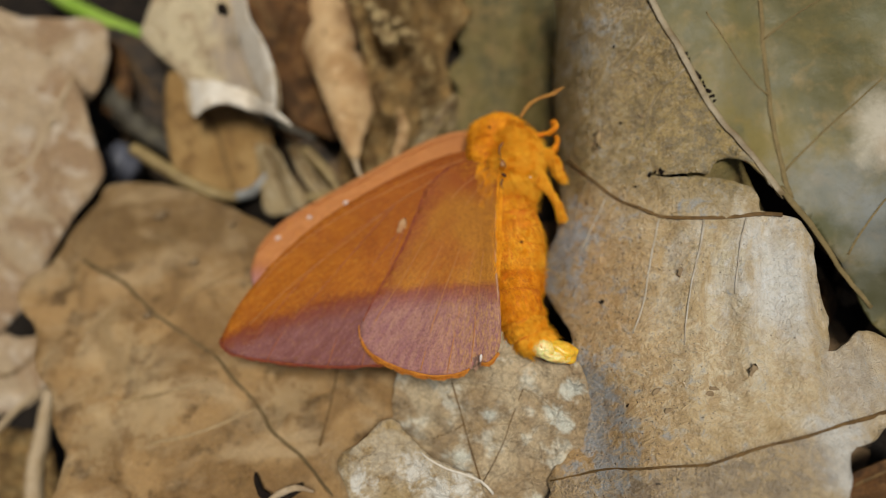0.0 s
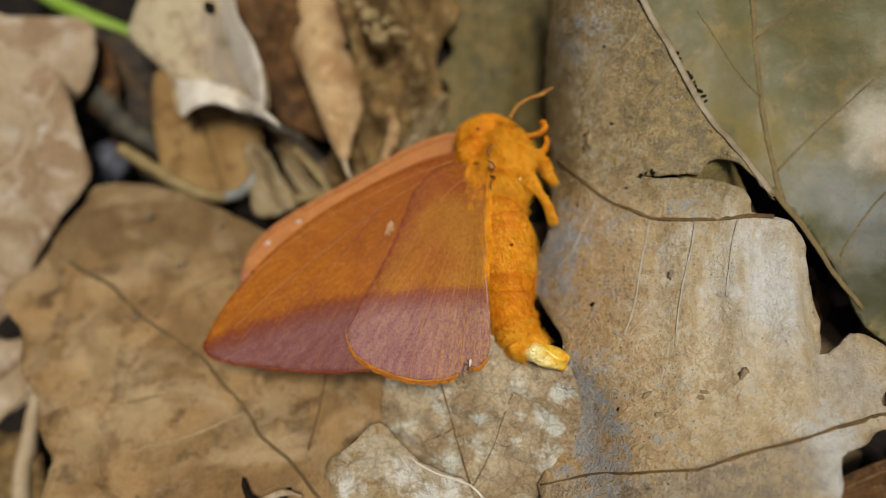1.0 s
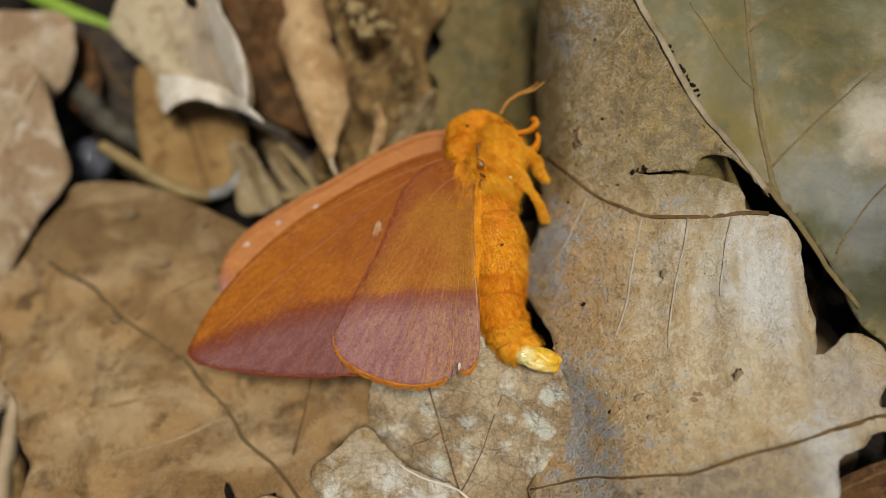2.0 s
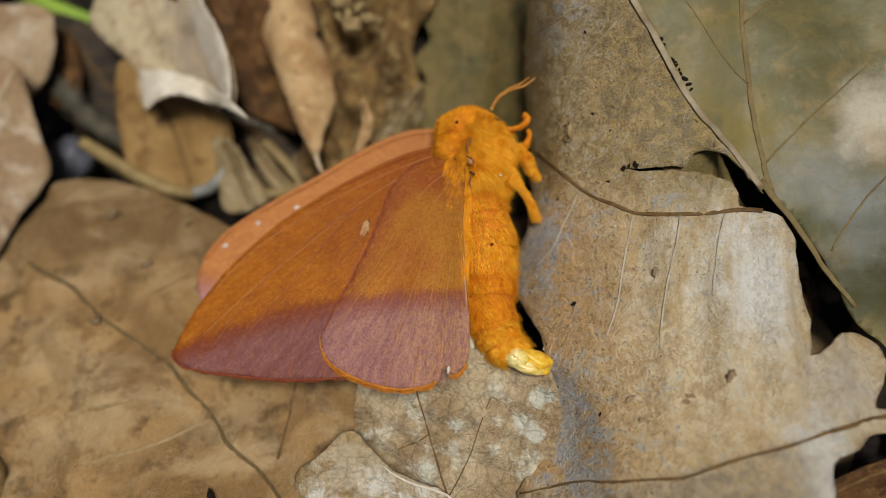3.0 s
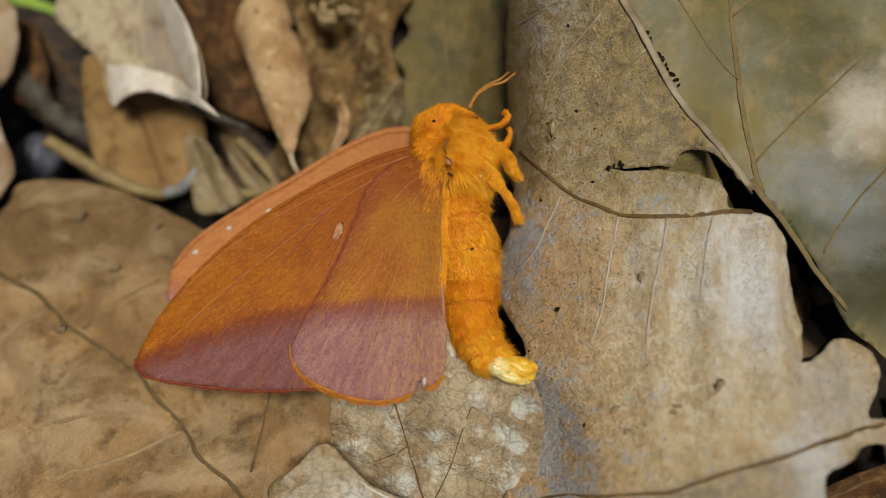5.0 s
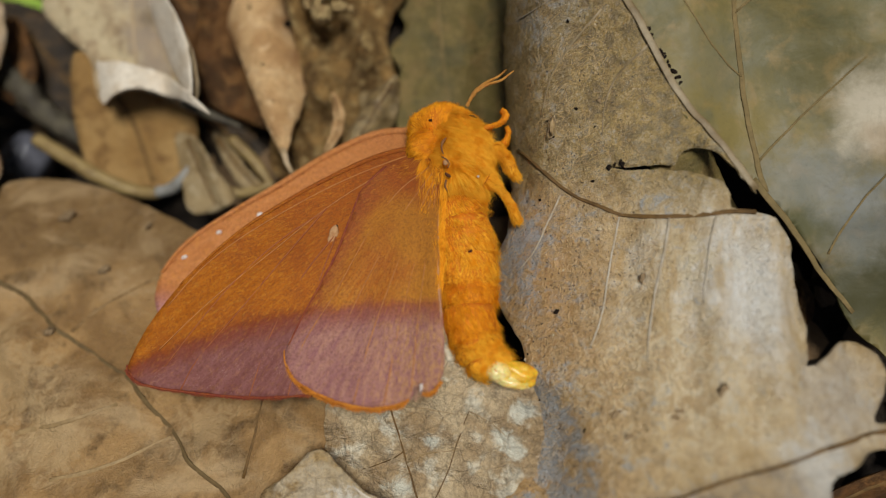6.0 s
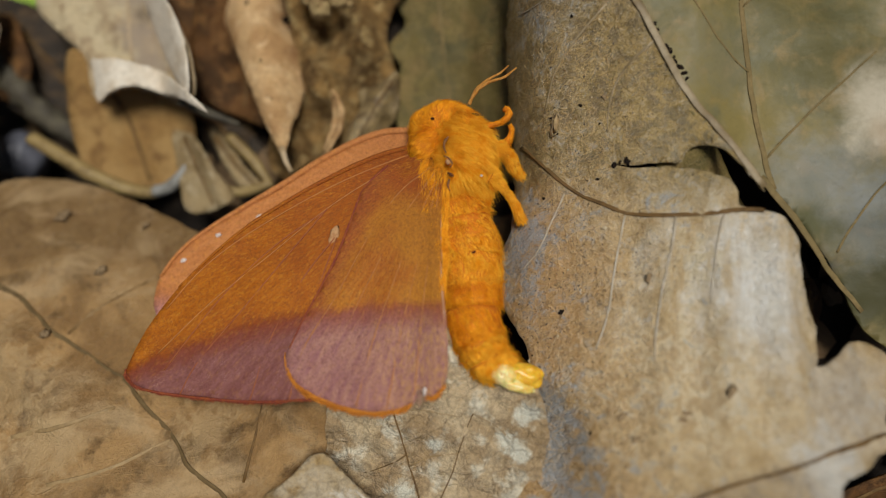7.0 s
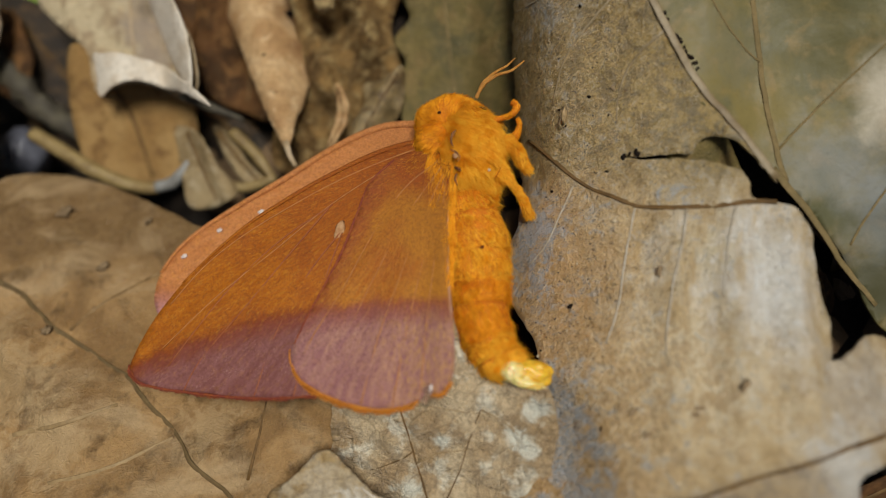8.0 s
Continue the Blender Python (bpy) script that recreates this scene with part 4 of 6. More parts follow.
def litter_bits():
    """Crumbs of leaf and bark strewn on the soil."""
    rng = np.random.RandomState(5)
    geos = []
    for i in range(420):
        x, y = rng.uniform(-45, 42), rng.uniform(-27, 27)
        if x > 0 and y > 2:
            continue
        z = z_soil(x, y) + 0.5 + rng.rand()
        k, s, w = rng.uniform(0, 360), rng.uniform(0.8, 2.6), rng.uniform(0.3, 0.9)
        geos.append(blob((x, y, z), (s, s * w, 0.35), (rng.uniform(-30, 30), rng.uniform(-30, 30), k), 4, 7, 0.7, i))
    verts, faces = joined(*geos)
    me = bpy.data.meshes.new("litter_crumbs")
    me.from_pydata([(p[0] * MM, p[1] * MM, p[2] * MM) for p in verts], [], faces)
    me.materials.append(M_CRUMBLE)
    tagged(new("litter_crumbs", me), "crumbled brown leaf bits on dark soil", "leaf crumbs", kind="stuff")


litter_bits()

# ---- stalks, twigs and crumbs ----


def rod(name, label, category, pts, radii, mat, wob=0.15, seed=0):
    ob = thing(name, pts[0], label, category)
    part("stem", tube(pts, radii, 10, 0.5, wob, 1.0, seed), mat, ob)
    return ob


rod("green_stalk", "fresh green plant stalk lying on the litter", "stalk", [(-50.8, 33.6, -23.0), (-45.8, 30.1, -23.0), (-41.3, 27.8, -22.5), (-37.6, 26.2, -22.0), (-34.0, 24.5, -22.0)], [1.0, 0.95, 0.85], M_GREEN, 0.05, 1)
ochre_stalk = rod("dry_stalk", "bent smooth ochre leaf stalk", "stalk", [(-33.4, 10.9, -14.0), (-30.4, 9.1, -13.5), (-27.2, 7.15, -13.0), (-23.6, 5.7, -13.0), (-21.6, 5.6, -12.7)], [0.7, 0.68, 0.6], M_TWIG, 0.2, 2)
part("worn_tip", tube([(-21.7, 5.6, -12.7), (-20.5, 5.9, -12.6), (-18.9, 7.2, -12.4), (-18.1, 8.9, -12.4)], [0.58, 0.56, 0.5, 0.34], 10, 0.4, 0.25, 1.0, 9), M_GREY_TIP, ochre_stalk, "bluish grey worn end")
rod("twig", "thick dark decaying twig", "twig", [(-41.5, 23.0, -19.0), (-38.0, 17.6, -18.5), (-34.5, 13.9, -18.0), (-31.0, 11.5, -17.5), (-27.6, 9.6, -17.0)], [1.0, 1.2, 0.8], M_DARK_TWIG, 0.7, 3)
rod("twig", "dark slender twig tip", "twig", [(-18.2, 13.7, -10.5), (-15.9, 12.5, -10.6), (-13.1, 11.4, -11.0)], [0.6, 0.45, 0.2], M_DARK_TWIG, 0.2, 4)
rod("dry_stalk", "straw-coloured broken dry stalk", "stalk", [(-15.6, 5.7, -12.0), (-13.3, 5.4, -12.0), (-10.5, 6.2, -11.5)], [0.45, 0.5, 0.4], M_TWIG, 0.2, 5)
rod("dry_stalk", "straw-coloured thin dry stalk", "stalk", [(-14.7, 10.6, -13.0), (-12.5, 8.4, -12.5), (-11.0, 6.3, -12.0)], [0.6, 0.55, 0.4], M_TWIG, 0.2, 6)
rod("dry_stalk", "pale straw stalk in the litter", "stalk", [(-38.7, -13.8, -8.0), (-39.3, -17.7, -8.0), (-40.0, -21.1, -8.0), (-40.3, -25.5, -8.0)], [0.6, 0.8, 0.9], M_RIB_TAN, 0.2, 7)
rod("dry_stalk", "thin greyish dry straw stalk", "stalk", [(-46.7, -20.0, -10.0), (-43.9, -16.9, -10.0), (-41.0, -14.3, -10.0)], [0.4, 0.35, 0.3], M_RIB_TAN, 0.2, 8)


def lump(name, label, category, at, radii, mat, seed, rough=0.3, lean=0):
    ob = thing(name, (at[0], at[1], at[2] - radii[2]), label, category)
    part("body", blob(at, radii, (0, 0, lean), 12, 18, rough, seed, 1.4), mat, ob)
    return ob


lump("pebble", "dark bluish wet pebble in the soil", "stone", (-37.23, 9.88, -19.00), (2.3, 2.6, 2.0), M_PEBBLE, 1, 0.25)
lump("crust", "brown crusty gall on the leaf", "gall", (9.04, 19.63, -9.80), (0.6, 1.8, 0.6), M_CRUST, 2, 1.1, -14)
lump("crumb", "yellowish dry flower crumb", "plant crumb", (-5.31, 20.96, -9.00), (0.9, 0.9, 0.8), M_CRUMB, 3, 0.5)
lump("crumb", "yellowish dry flower crumb", "plant crumb", (-6.33, 23.11, -9.00), (1.0, 0.8, 0.8), M_CRUMB, 4, 0.5)
lump("crumb", "yellowish dry flower crumb", "plant crumb", (-3.73, 21.64, -9.00), (0.7, 0.5, 0.5), M_CRUMB, 5, 0.5)

def marks(name, label, category, spots, mat, tall=0.05, height=z_big, wave=0.45, seed=1.0):
    """Specks that lie on a leaf, each a thing of its own."""
    for i, (x, y, r, q) in enumerate(spots):
        z = height(x, y) + wave * (noise.noise(Vector((x * 0.22 + seed, y * 0.22, seed))) + 0.5 * noise.noise(Vector((x * 0.7, y * 0.7 + seed, 2))))
        ob = thing(name, (x, y, z), label, category, group="specks on the oak leaf")
        part("body", blob((x, y, z), (r, r * q, tall), (0, 0, 37 * i), 8, 12, 0.6, i * 1.7, 1.5), mat, ob)


def spots_at(points, r, q):
    return [(x, y, r * (1 + 0.3 * math.sin(7 * x)), q) for x, y in points]


marks("speck", "tiny black speck of dirt on the leaf", "speck", spots_at([(12.7, -4.2), (16.5, 5.95), (16.8, 6.1), (17.2, 6.2), (17.3, 6.05)], 0.2, 0.8), M_SPECK)
marks("speck", "tiny black speck of dirt on the leaf", "speck", spots_at([(15.4, 5.0), (11.3, -10.3), (13.7, -11.6), (13.9, 16.5), (14.5, 10.3), (12.0, 3.8), (15.7, 8.9), (10.6, -7.2)], 0.12, 0.7), M_SPECK)
marks("speck", "black crumb of dirt beside the rib", "speck", spots_at([(19.05, 15.4), (19.3, 14.95), (19.4, 14.6), (19.6, 14.3), (19.9, 13.9), (20.0, 13.6), (20.15, 13.4), (20.4, 13.1), (20.5, 12.8), (20.8, 12.4), (21.05, 12.0), (21.2, 11.6)], 0.21, 0.6), M_SPECK, 0.08, z_side, 0.35, 2.0)
marks("speck", "brown rotten spot on the leaf", "speck", spots_at([(19.2, -10.0), (18.9, -10.3), (21.8, -8.5), (18.1, -1.8), (16.1, 10.7), (16.2, -11.6), (15.6, -10.4)], 0.33, 0.7), M_SPOT_BROWN, 0.02)
marks("crumb", "pale grain stuck to the leaf", "plant crumb", spots_at([(15.6, 1.6), (13.3, -1.3), (12.3, -5.8), (10.4, -7.6)], 0.14, 0.8), M_GRIT)
SCAR_Z = z_big(12.85, 9.1) + 0.2
scar = thing("scar", (12.85, 9.1, SCAR_Z), "healed crusty scar with a dark rim on the leaf", "leaf scar", group="specks on the oak leaf")
part("crust", blob((12.87, 9.1, SCAR_Z - 0.05), (0.17, 0.5, 0.07), (0, 0, -6), 12, 18, 0.8, 3.0, 2.6), M_RIB_SAND, scar, "pale flaky crust")
part("rim", tube([(12.95, 9.9, SCAR_Z), (12.66, 9.55, SCAR_Z), (12.62, 8.9, SCAR_Z), (12.5, 8.5, SCAR_Z), (12.62, 8.25, SCAR_Z), (12.85, 8.3, SCAR_Z)], [0.02, 0.045, 0.03, 0.07, 0.05, 0.03], 8, 0.12, 0.7, 0.5, 4), M_CRUST, scar, "dark cracked rim")
part("rim", tube([(12.95, 9.9, SCAR_Z), (13.12, 9.6, SCAR_Z), (13.15, 9.1, SCAR_Z), (13.05, 8.7, SCAR_Z)], [0.03, 0.05, 0.04, 0.02], 8, 0.12, 0.7, 0.5, 6), M_SPOT_BROWN, scar, "brown cracked rim")
marks("speck", "tiny black speck of dirt on the leaf", "speck", spots_at([(12.6, 9.6), (13.0, 8.4), (12.8, 8.8)], 0.1, 0.6), M_SPECK)


for i, (at, size) in enumerate((((-7.29, 24.24, -9.00), 0.7), ((-4.60, 22.52, -8.60), 0.6), ((-5.63, 21.91, -8.80), 0.55), ((-2.77, 21.42, -9.00), 0.4), ((-6.55, 21.81, -9.00), 0.5))):
    lump("crumb", "yellowish dry flower crumb", "plant crumb", at, (size, size * 0.7, size * 0.7), M_CRUMB, 6 + i, 0.7, 33 * i)


# ---- the moth ----
HINGE = (4.3, 7.2, 1.9)


def z_fore(x, y):
    s = (x - HINGE[0]) * -0.84 + (y - HINGE[1]) * -0.54
    across = (x - HINGE[0]) * 0.54 - (y - HINGE[1]) * 0.84
    return z_wing(x, y) - 0.15 - 0.010 * across * across * step01(0, 10, s) * 0.35 + 0.16 * math.sin(across * 0.9 + 0.6)


def z_hind(x, y):
    r = math.hypot(x - HINGE[0], y - HINGE[1])
    a = math.atan2(y - HINGE[1], x - HINGE[0])
    return z_wing(x, y) + 0.35 + 0.10 * math.sin(a * 22) * step01(2, 10, r) + 0.35 * step01(2.5, 4.6, x)


def orange_fur(name, a, b, c, rough=0.55):
    m = Nodes(name)
    geo = m.n.new("ShaderNodeNewGeometry")
    rnd = geo.outputs["Random Per Island"]
    col = m.mix(rnd, a, b)
    col = m.mix(m.ramp(m.noise(0.9, 3, 0.6), 0.5, 0.72), col, c)
    col = m.mix(m.ramp(m.noise(2.6, 3, 0.6), 0.52, 0.72, 0.0, 0.45), col, m.mix(0.5, c, (0.30, 0.07, 0.002)))
    m.done(col, rough, None, 0.08)
    # light passes through thin hairs
    through_hair = m.n.new("ShaderNodeBsdfTranslucent")
    m.put(through_hair.inputs["Color"], col)
    both = m.n.new("ShaderNodeMixShader")
    both.inputs[0].default_value = 0.18
    m.tree.links.new(m.bsdf.outputs[0], both.inputs[1])
    m.tree.links.new(through_hair.outputs[0], both.inputs[2])
    m.tree.links.new(both.outputs[0], m.n["Material Output"].inputs["Surface"])
    return m.mat


def skin(name, a, b, rough=0.7):
    return plain_material(name, a, b, 0.8, rough, 0.1, 0.2)


M_FUR = orange_fur("orange_fur", (0.86, 0.34, 0.008), (1.0, 0.62, 0.06), (0.84, 0.32, 0.008))
M_FUR_DEEP = orange_fur("deep_orange_fur", (0.72, 0.23, 0.004), (0.98, 0.49, 0.03), (0.70, 0.225, 0.005))
M_HAIR_RUST = orange_fur("rust_hair", (0.34, 0.09, 0.008), (0.62, 0.25, 0.03), (0.34, 0.085, 0.01))
M_SKIN = skin("orange_skin", (0.55, 0.15, 0.008), (0.66, 0.20, 0.01))
M_SKIN_DARK = skin("dark_skin", (0.12, 0.04, 0.012), (0.06, 0.02, 0.01), 0.7)


def wing_material(name, base, base2, outer, outer2, dark, line, gold=0.0, soft=0.9, root=0.8, lead=0.0):
    """Wing scales: warm inner field, mauve outer field beyond a dark diffuse line."""
    m = Nodes(name)
    x, y = m.axis(0), m.axis(1)
    bend = m.math("ADD", m.math("MULTIPLY", m.math("MULTIPLY", x, x), line[2]), m.math("ADD", m.math("MULTIPLY", x, line[1]), line[0]))
    d = m.math("SUBTRACT", y, bend)
    d = m.math("ADD", d, m.math("MULTIPLY", m.math("SUBTRACT", m.noise(0.8, 4, 0.6), 0.5), 1.3))
    ang = m.math("ARCTAN2", y, x)
    r = m.math("SQRT", m.math("ADD", m.math("MULTIPLY", x, x), m.math("MULTIPLY", y, y)))
    comb = m.n.new("ShaderNodeCombineXYZ")
    m.put(comb.inputs[0], m.math("MULTIPLY", ang, 42.0))
    m.put(comb.inputs[1], m.math("MULTIPLY", r, 0.45))
    rays = m.noise(1.0, 4, 0.65, at=comb.outputs[0])
    comb2 = m.n.new("ShaderNodeCombineXYZ")
    m.put(comb2.inputs[0], m.math("MULTIPLY", ang, 85.0))
    m.put(comb2.inputs[1], m.math("MULTIPLY", r, 1.6))
    hairs = m.noise(1.0, 3, 0.7, at=comb2.outputs[0])
    inner = m.mix(m.ramp(rays, 0.36, 0.66), base, base2)
    inner = m.mix(m.ramp(m.noise(0.25, 4, 0.65), 0.44, 0.70, 0.0, 0.4), inner, dark)
    inner = m.mix(m.ramp(r, 2.5, 17.0, root, 0.0), inner, (0.30, 0.068, 0.012))
    if gold:
        patch = m.math("MULTIPLY", m.ramp(m.noise(0.16, 2, 0.5, at=m.vmath("ADD", m.plain, (3, 2, 0))), 0.42, 0.62), gold)
        inner = m.mix(patch, inner, (0.47, 0.195, 0.02))
    if lead:
        # the front strip is rust red
        strip = m.math("SUBTRACT", x, m.math("ADD", m.math("MULTIPLY", y, 0.475), -4.6))
        inner = m.mix(m.ramp(m.math("ADD", strip, m.math("MULTIPLY", rays, 1.0)), 0.6, 2.6, lead, 0.0), inner, (0.27, 0.062, 0.02))
    outside = m.mix(m.ramp(rays, 0.35, 0.68), outer, outer2)
    if lead:
        outside = m.mix(m.math("MULTIPLY", m.ramp(x, -7.0, -1.5, 0.0, 0.55), m.ramp(hairs, 0.40, 0.62)), outside, (0.54, 0.29, 0.09))
    col = m.mix(m.ramp(d, -0.35, soft * 0.35, 1.0, 0.0), inner, outside)
    band = m.math("MULTIPLY", m.ramp(d, -1.6, -0.1), m.ramp(d, 0.0, soft, 1.0, 0.0))
    col = m.mix(m.math("MULTIPLY", band, 0.75), col, dark)
    grain = m.noise(5.5, 3, 0.85)
    col = m.mix(m.math("MULTIPLY", m.ramp(hairs, 0.48, 0.72, 0.0, 0.6), m.ramp(d, -0.4, 0.6, 0.45, 1.0)), col, m.mix(0.5, col, (0.70, 0.32, 0.03)))
    col = m.mix(m.ramp(grain, 0.42, 0.66, 0.0, 0.8), col, m.mix(0.55, col, (0.10, 0.03, 0.015)))
    col = m.mix(m.ramp(m.cells(2.4), 0.08, 0.20, 0.3, 0.0), col, (0.14, 0.06, 0.025))
    h = m.math("ADD", m.math("MULTIPLY", hairs, 0.9), m.math("MULTIPLY", grain, 0.7))
    return m.done(col, 0.58, m.bump(h, 0.10, 0.9), 0.15)


M_FORE = wing_material("forewing_scales", (0.36, 0.098, 0.005), (0.43, 0.13, 0.009), (0.24, 0.095, 0.085), (0.18, 0.062, 0.055), (0.20, 0.038, 0.010), (-10.201, -0.0223, -0.01014))
M_HIND = wing_material("hindwing_scales", (0.44, 0.145, 0.012), (0.54, 0.225, 0.028), (0.285, 0.122, 0.122), (0.40, 0.195, 0.15), (0.25, 0.062, 0.036), (-10.201, -0.0223, -0.01014), gold=0.65, soft=0.7, lead=0.8, root=1.0)
M_FORE_HAIR = wing_material("forewing_hairs", (0.50, 0.17, 0.015), (0.58, 0.24, 0.04), (0.40, 0.22, 0.19), (0.24, 0.09, 0.08), (0.27, 0.06, 0.015), (-10.201, -0.0223, -0.01014))
M_HIND_HAIR = wing_material("hindwing_hairs", (0.55, 0.22, 0.025), (0.68, 0.36, 0.08), (0.41, 0.21, 0.19), (0.51, 0.29, 0.18), (0.26, 0.06, 0.03), (-10.201, -0.0223, -0.01014))
# paler than the near wing: the light on it is put into the colour
M_FAR = wing_material("far_wing_scales", (0.57, 0.225, 0.075), (0.50, 0.18, 0.052), (0.42, 0.20, 0.22), (0.47, 0.22, 0.21), (0.46, 0.165, 0.06), (-9.0, 0.0, 0.0), root=0.0)
M_FRINGE = plain_material("orange_fringe", (0.66, 0.24, 0.02), (0.52, 0.16, 0.012), 3.0, 0.7, 0.1)
M_MARGIN = plain_material("red_margin", (0.20, 0.03, 0.015), (0.30, 0.07, 0.012), 2.0, 0.7, 0.1)
M_WING_VEIN = plain_material("golden_vein", (0.46, 0.18, 0.042), (0.36, 0.125, 0.03), 1.5, 0.6, 0.06)
M_WING_VEIN_DARK = plain_material("rust_vein", (0.33, 0.095, 0.022), (0.27, 0.065, 0.02), 1.5, 0.6, 0.06)
M_FOLD = plain_material("pink_fold", (0.50, 0.27, 0.17), (0.42, 0.18, 0.08), 0.8, 0.65, 0.12)
M_SPOT = plain_material("pale_spot", (0.52, 0.29, 0.13), (0.42, 0.19, 0.07), 3.0, 0.6)
M_WHITE_SCALE = plain_material("white_scale", (0.75, 0.66, 0.6), (0.62, 0.46, 0.4), 3.0, 0.5)
M_ANTENNA = plain_material("antenna_orange", (0.60, 0.28, 0.05), (0.42, 0.15, 0.02), 4.0, 0.5, 0.12)
M_HORN = plain_material("brown_horn", (0.24, 0.10, 0.03), (0.14, 0.055, 0.02), 1.5, 0.85)
M_OVI = plain_material("yellow_membrane", (0.86, 0.52, 0.04), (0.66, 0.30, 0.012), 0.8, 0.22, 0.06, 0.6, Subsurface_Weight=0.25, Subsurface_Scale=0.0006)
M_OVI_PALE = plain_material("cream_membrane", (0.92, 0.76, 0.34), (0.80, 0.52, 0.09), 0.9, 0.2, 0.06, 0.7, Subsurface_Weight=0.25, Subsurface_Scale=0.0006)

M_BEAD = plain_material("amber_bead", (0.66, 0.34, 0.05), (0.45, 0.18, 0.02), 1.2, 0.08, 0.02, 0.8, Coat_Weight=0.6)


def fur(geo, core, count, length, flow, lift=0.5, width=0.045, seed=1, keep=None, droop=0.25, tuft=0.32):
    """Many tapered hairs on a surface, combed along flow(point)."""
    rng = np.random.RandomState(seed)
    v = np.array([tuple(p) for p in geo[0]], float)
    tri = np.array([t for f in geo[1] for t in ([f] if len(f) == 3 else [(f[0], f[i], f[i + 1]) for i in range(1, len(f) - 1)])])
    a, b, c = v[tri[:, 0]], v[tri[:, 1]], v[tri[:, 2]]
    nrm = np.cross(b - a, c - a)
    area = np.linalg.norm(nrm, axis=1)
    pick = rng.choice(len(tri), count, p=area / area.sum())
    s, t = rng.rand(count, 1), rng.rand(count, 1)
    over = (s + t) > 1
    s, t = np.where(over, 1 - s, s), np.where(over, 1 - t, t)
    p = a[pick] + (b[pick] - a[pick]) * s + (c[pick] - a[pick]) * t
    n = nrm[pick] / (area[pick][:, None] + 1e-12)
    core = np.array(core, float)
    near = core[np.argmin(((p[:, None] - core[None]) ** 2).sum(2), axis=1)]
    n *= np.sign(((p - near) * n).sum(1, keepdims=True) + 1e-9)
    if keep is not None:
        ok = keep(p, n)
        p, n = p[ok], n[ok]
    m = len(p)
    f = np.array([flow(q) for q in p], float)
    f -= n * (f * n).sum(1, keepdims=True)
    f /= np.linalg.norm(f, axis=1, keepdims=True) + 1e-9
    # tufts: neighbours lean the same way
    lean = np.array([[noise.noise(Vector(q) * 1.1), noise.noise(Vector(q) * 1.1 + Vector((7, 1, 3))), noise.noise(Vector(q) * 1.1 + Vector((1, 8, 5)))] for q in p])
    lean = lean + 0.45 * np.array([[noise.noise(Vector(q) * 3.1), noise.noise(Vector(q) * 3.1 + Vector((7, 1, 3))), 0.0] for q in p])
    d = f + n * lift + lean * tuft + rng.normal(0, 0.13, (m, 3))
    d /= np.linalg.norm(d, axis=1, keepdims=True)
    ln = length * (0.55 + 0.7 * rng.rand(m, 1)) * (1 + 0.5 * lean[:, :1])
    d2 = d - n * droop + rng.normal(0, 0.1, (m, 3))
    d2 /= np.linalg.norm(d2, axis=1, keepdims=True)
    side = np.cross(d, n + rng.normal(0, 0.3, (m, 3)))
    side /= np.linalg.norm(side, axis=1, keepdims=True) + 1e-9
    w = width * (0.7 + 0.6 * rng.rand(m, 1))
    root = p - n * 0.05
    mid = root + d * ln * 0.55
    tip = mid + d2 * ln * 0.5
    verts = np.stack([root - side * w, root + side * w, mid - side * w * 0.8, mid + side * w * 0.8, tip], 1).reshape(-1, 3)
    faces = []
    for i in range(m):
        k = 5 * i
        faces += [(k, k + 1, k + 3, k + 2), (k + 2, k + 3, k + 4)]
    return verts, faces


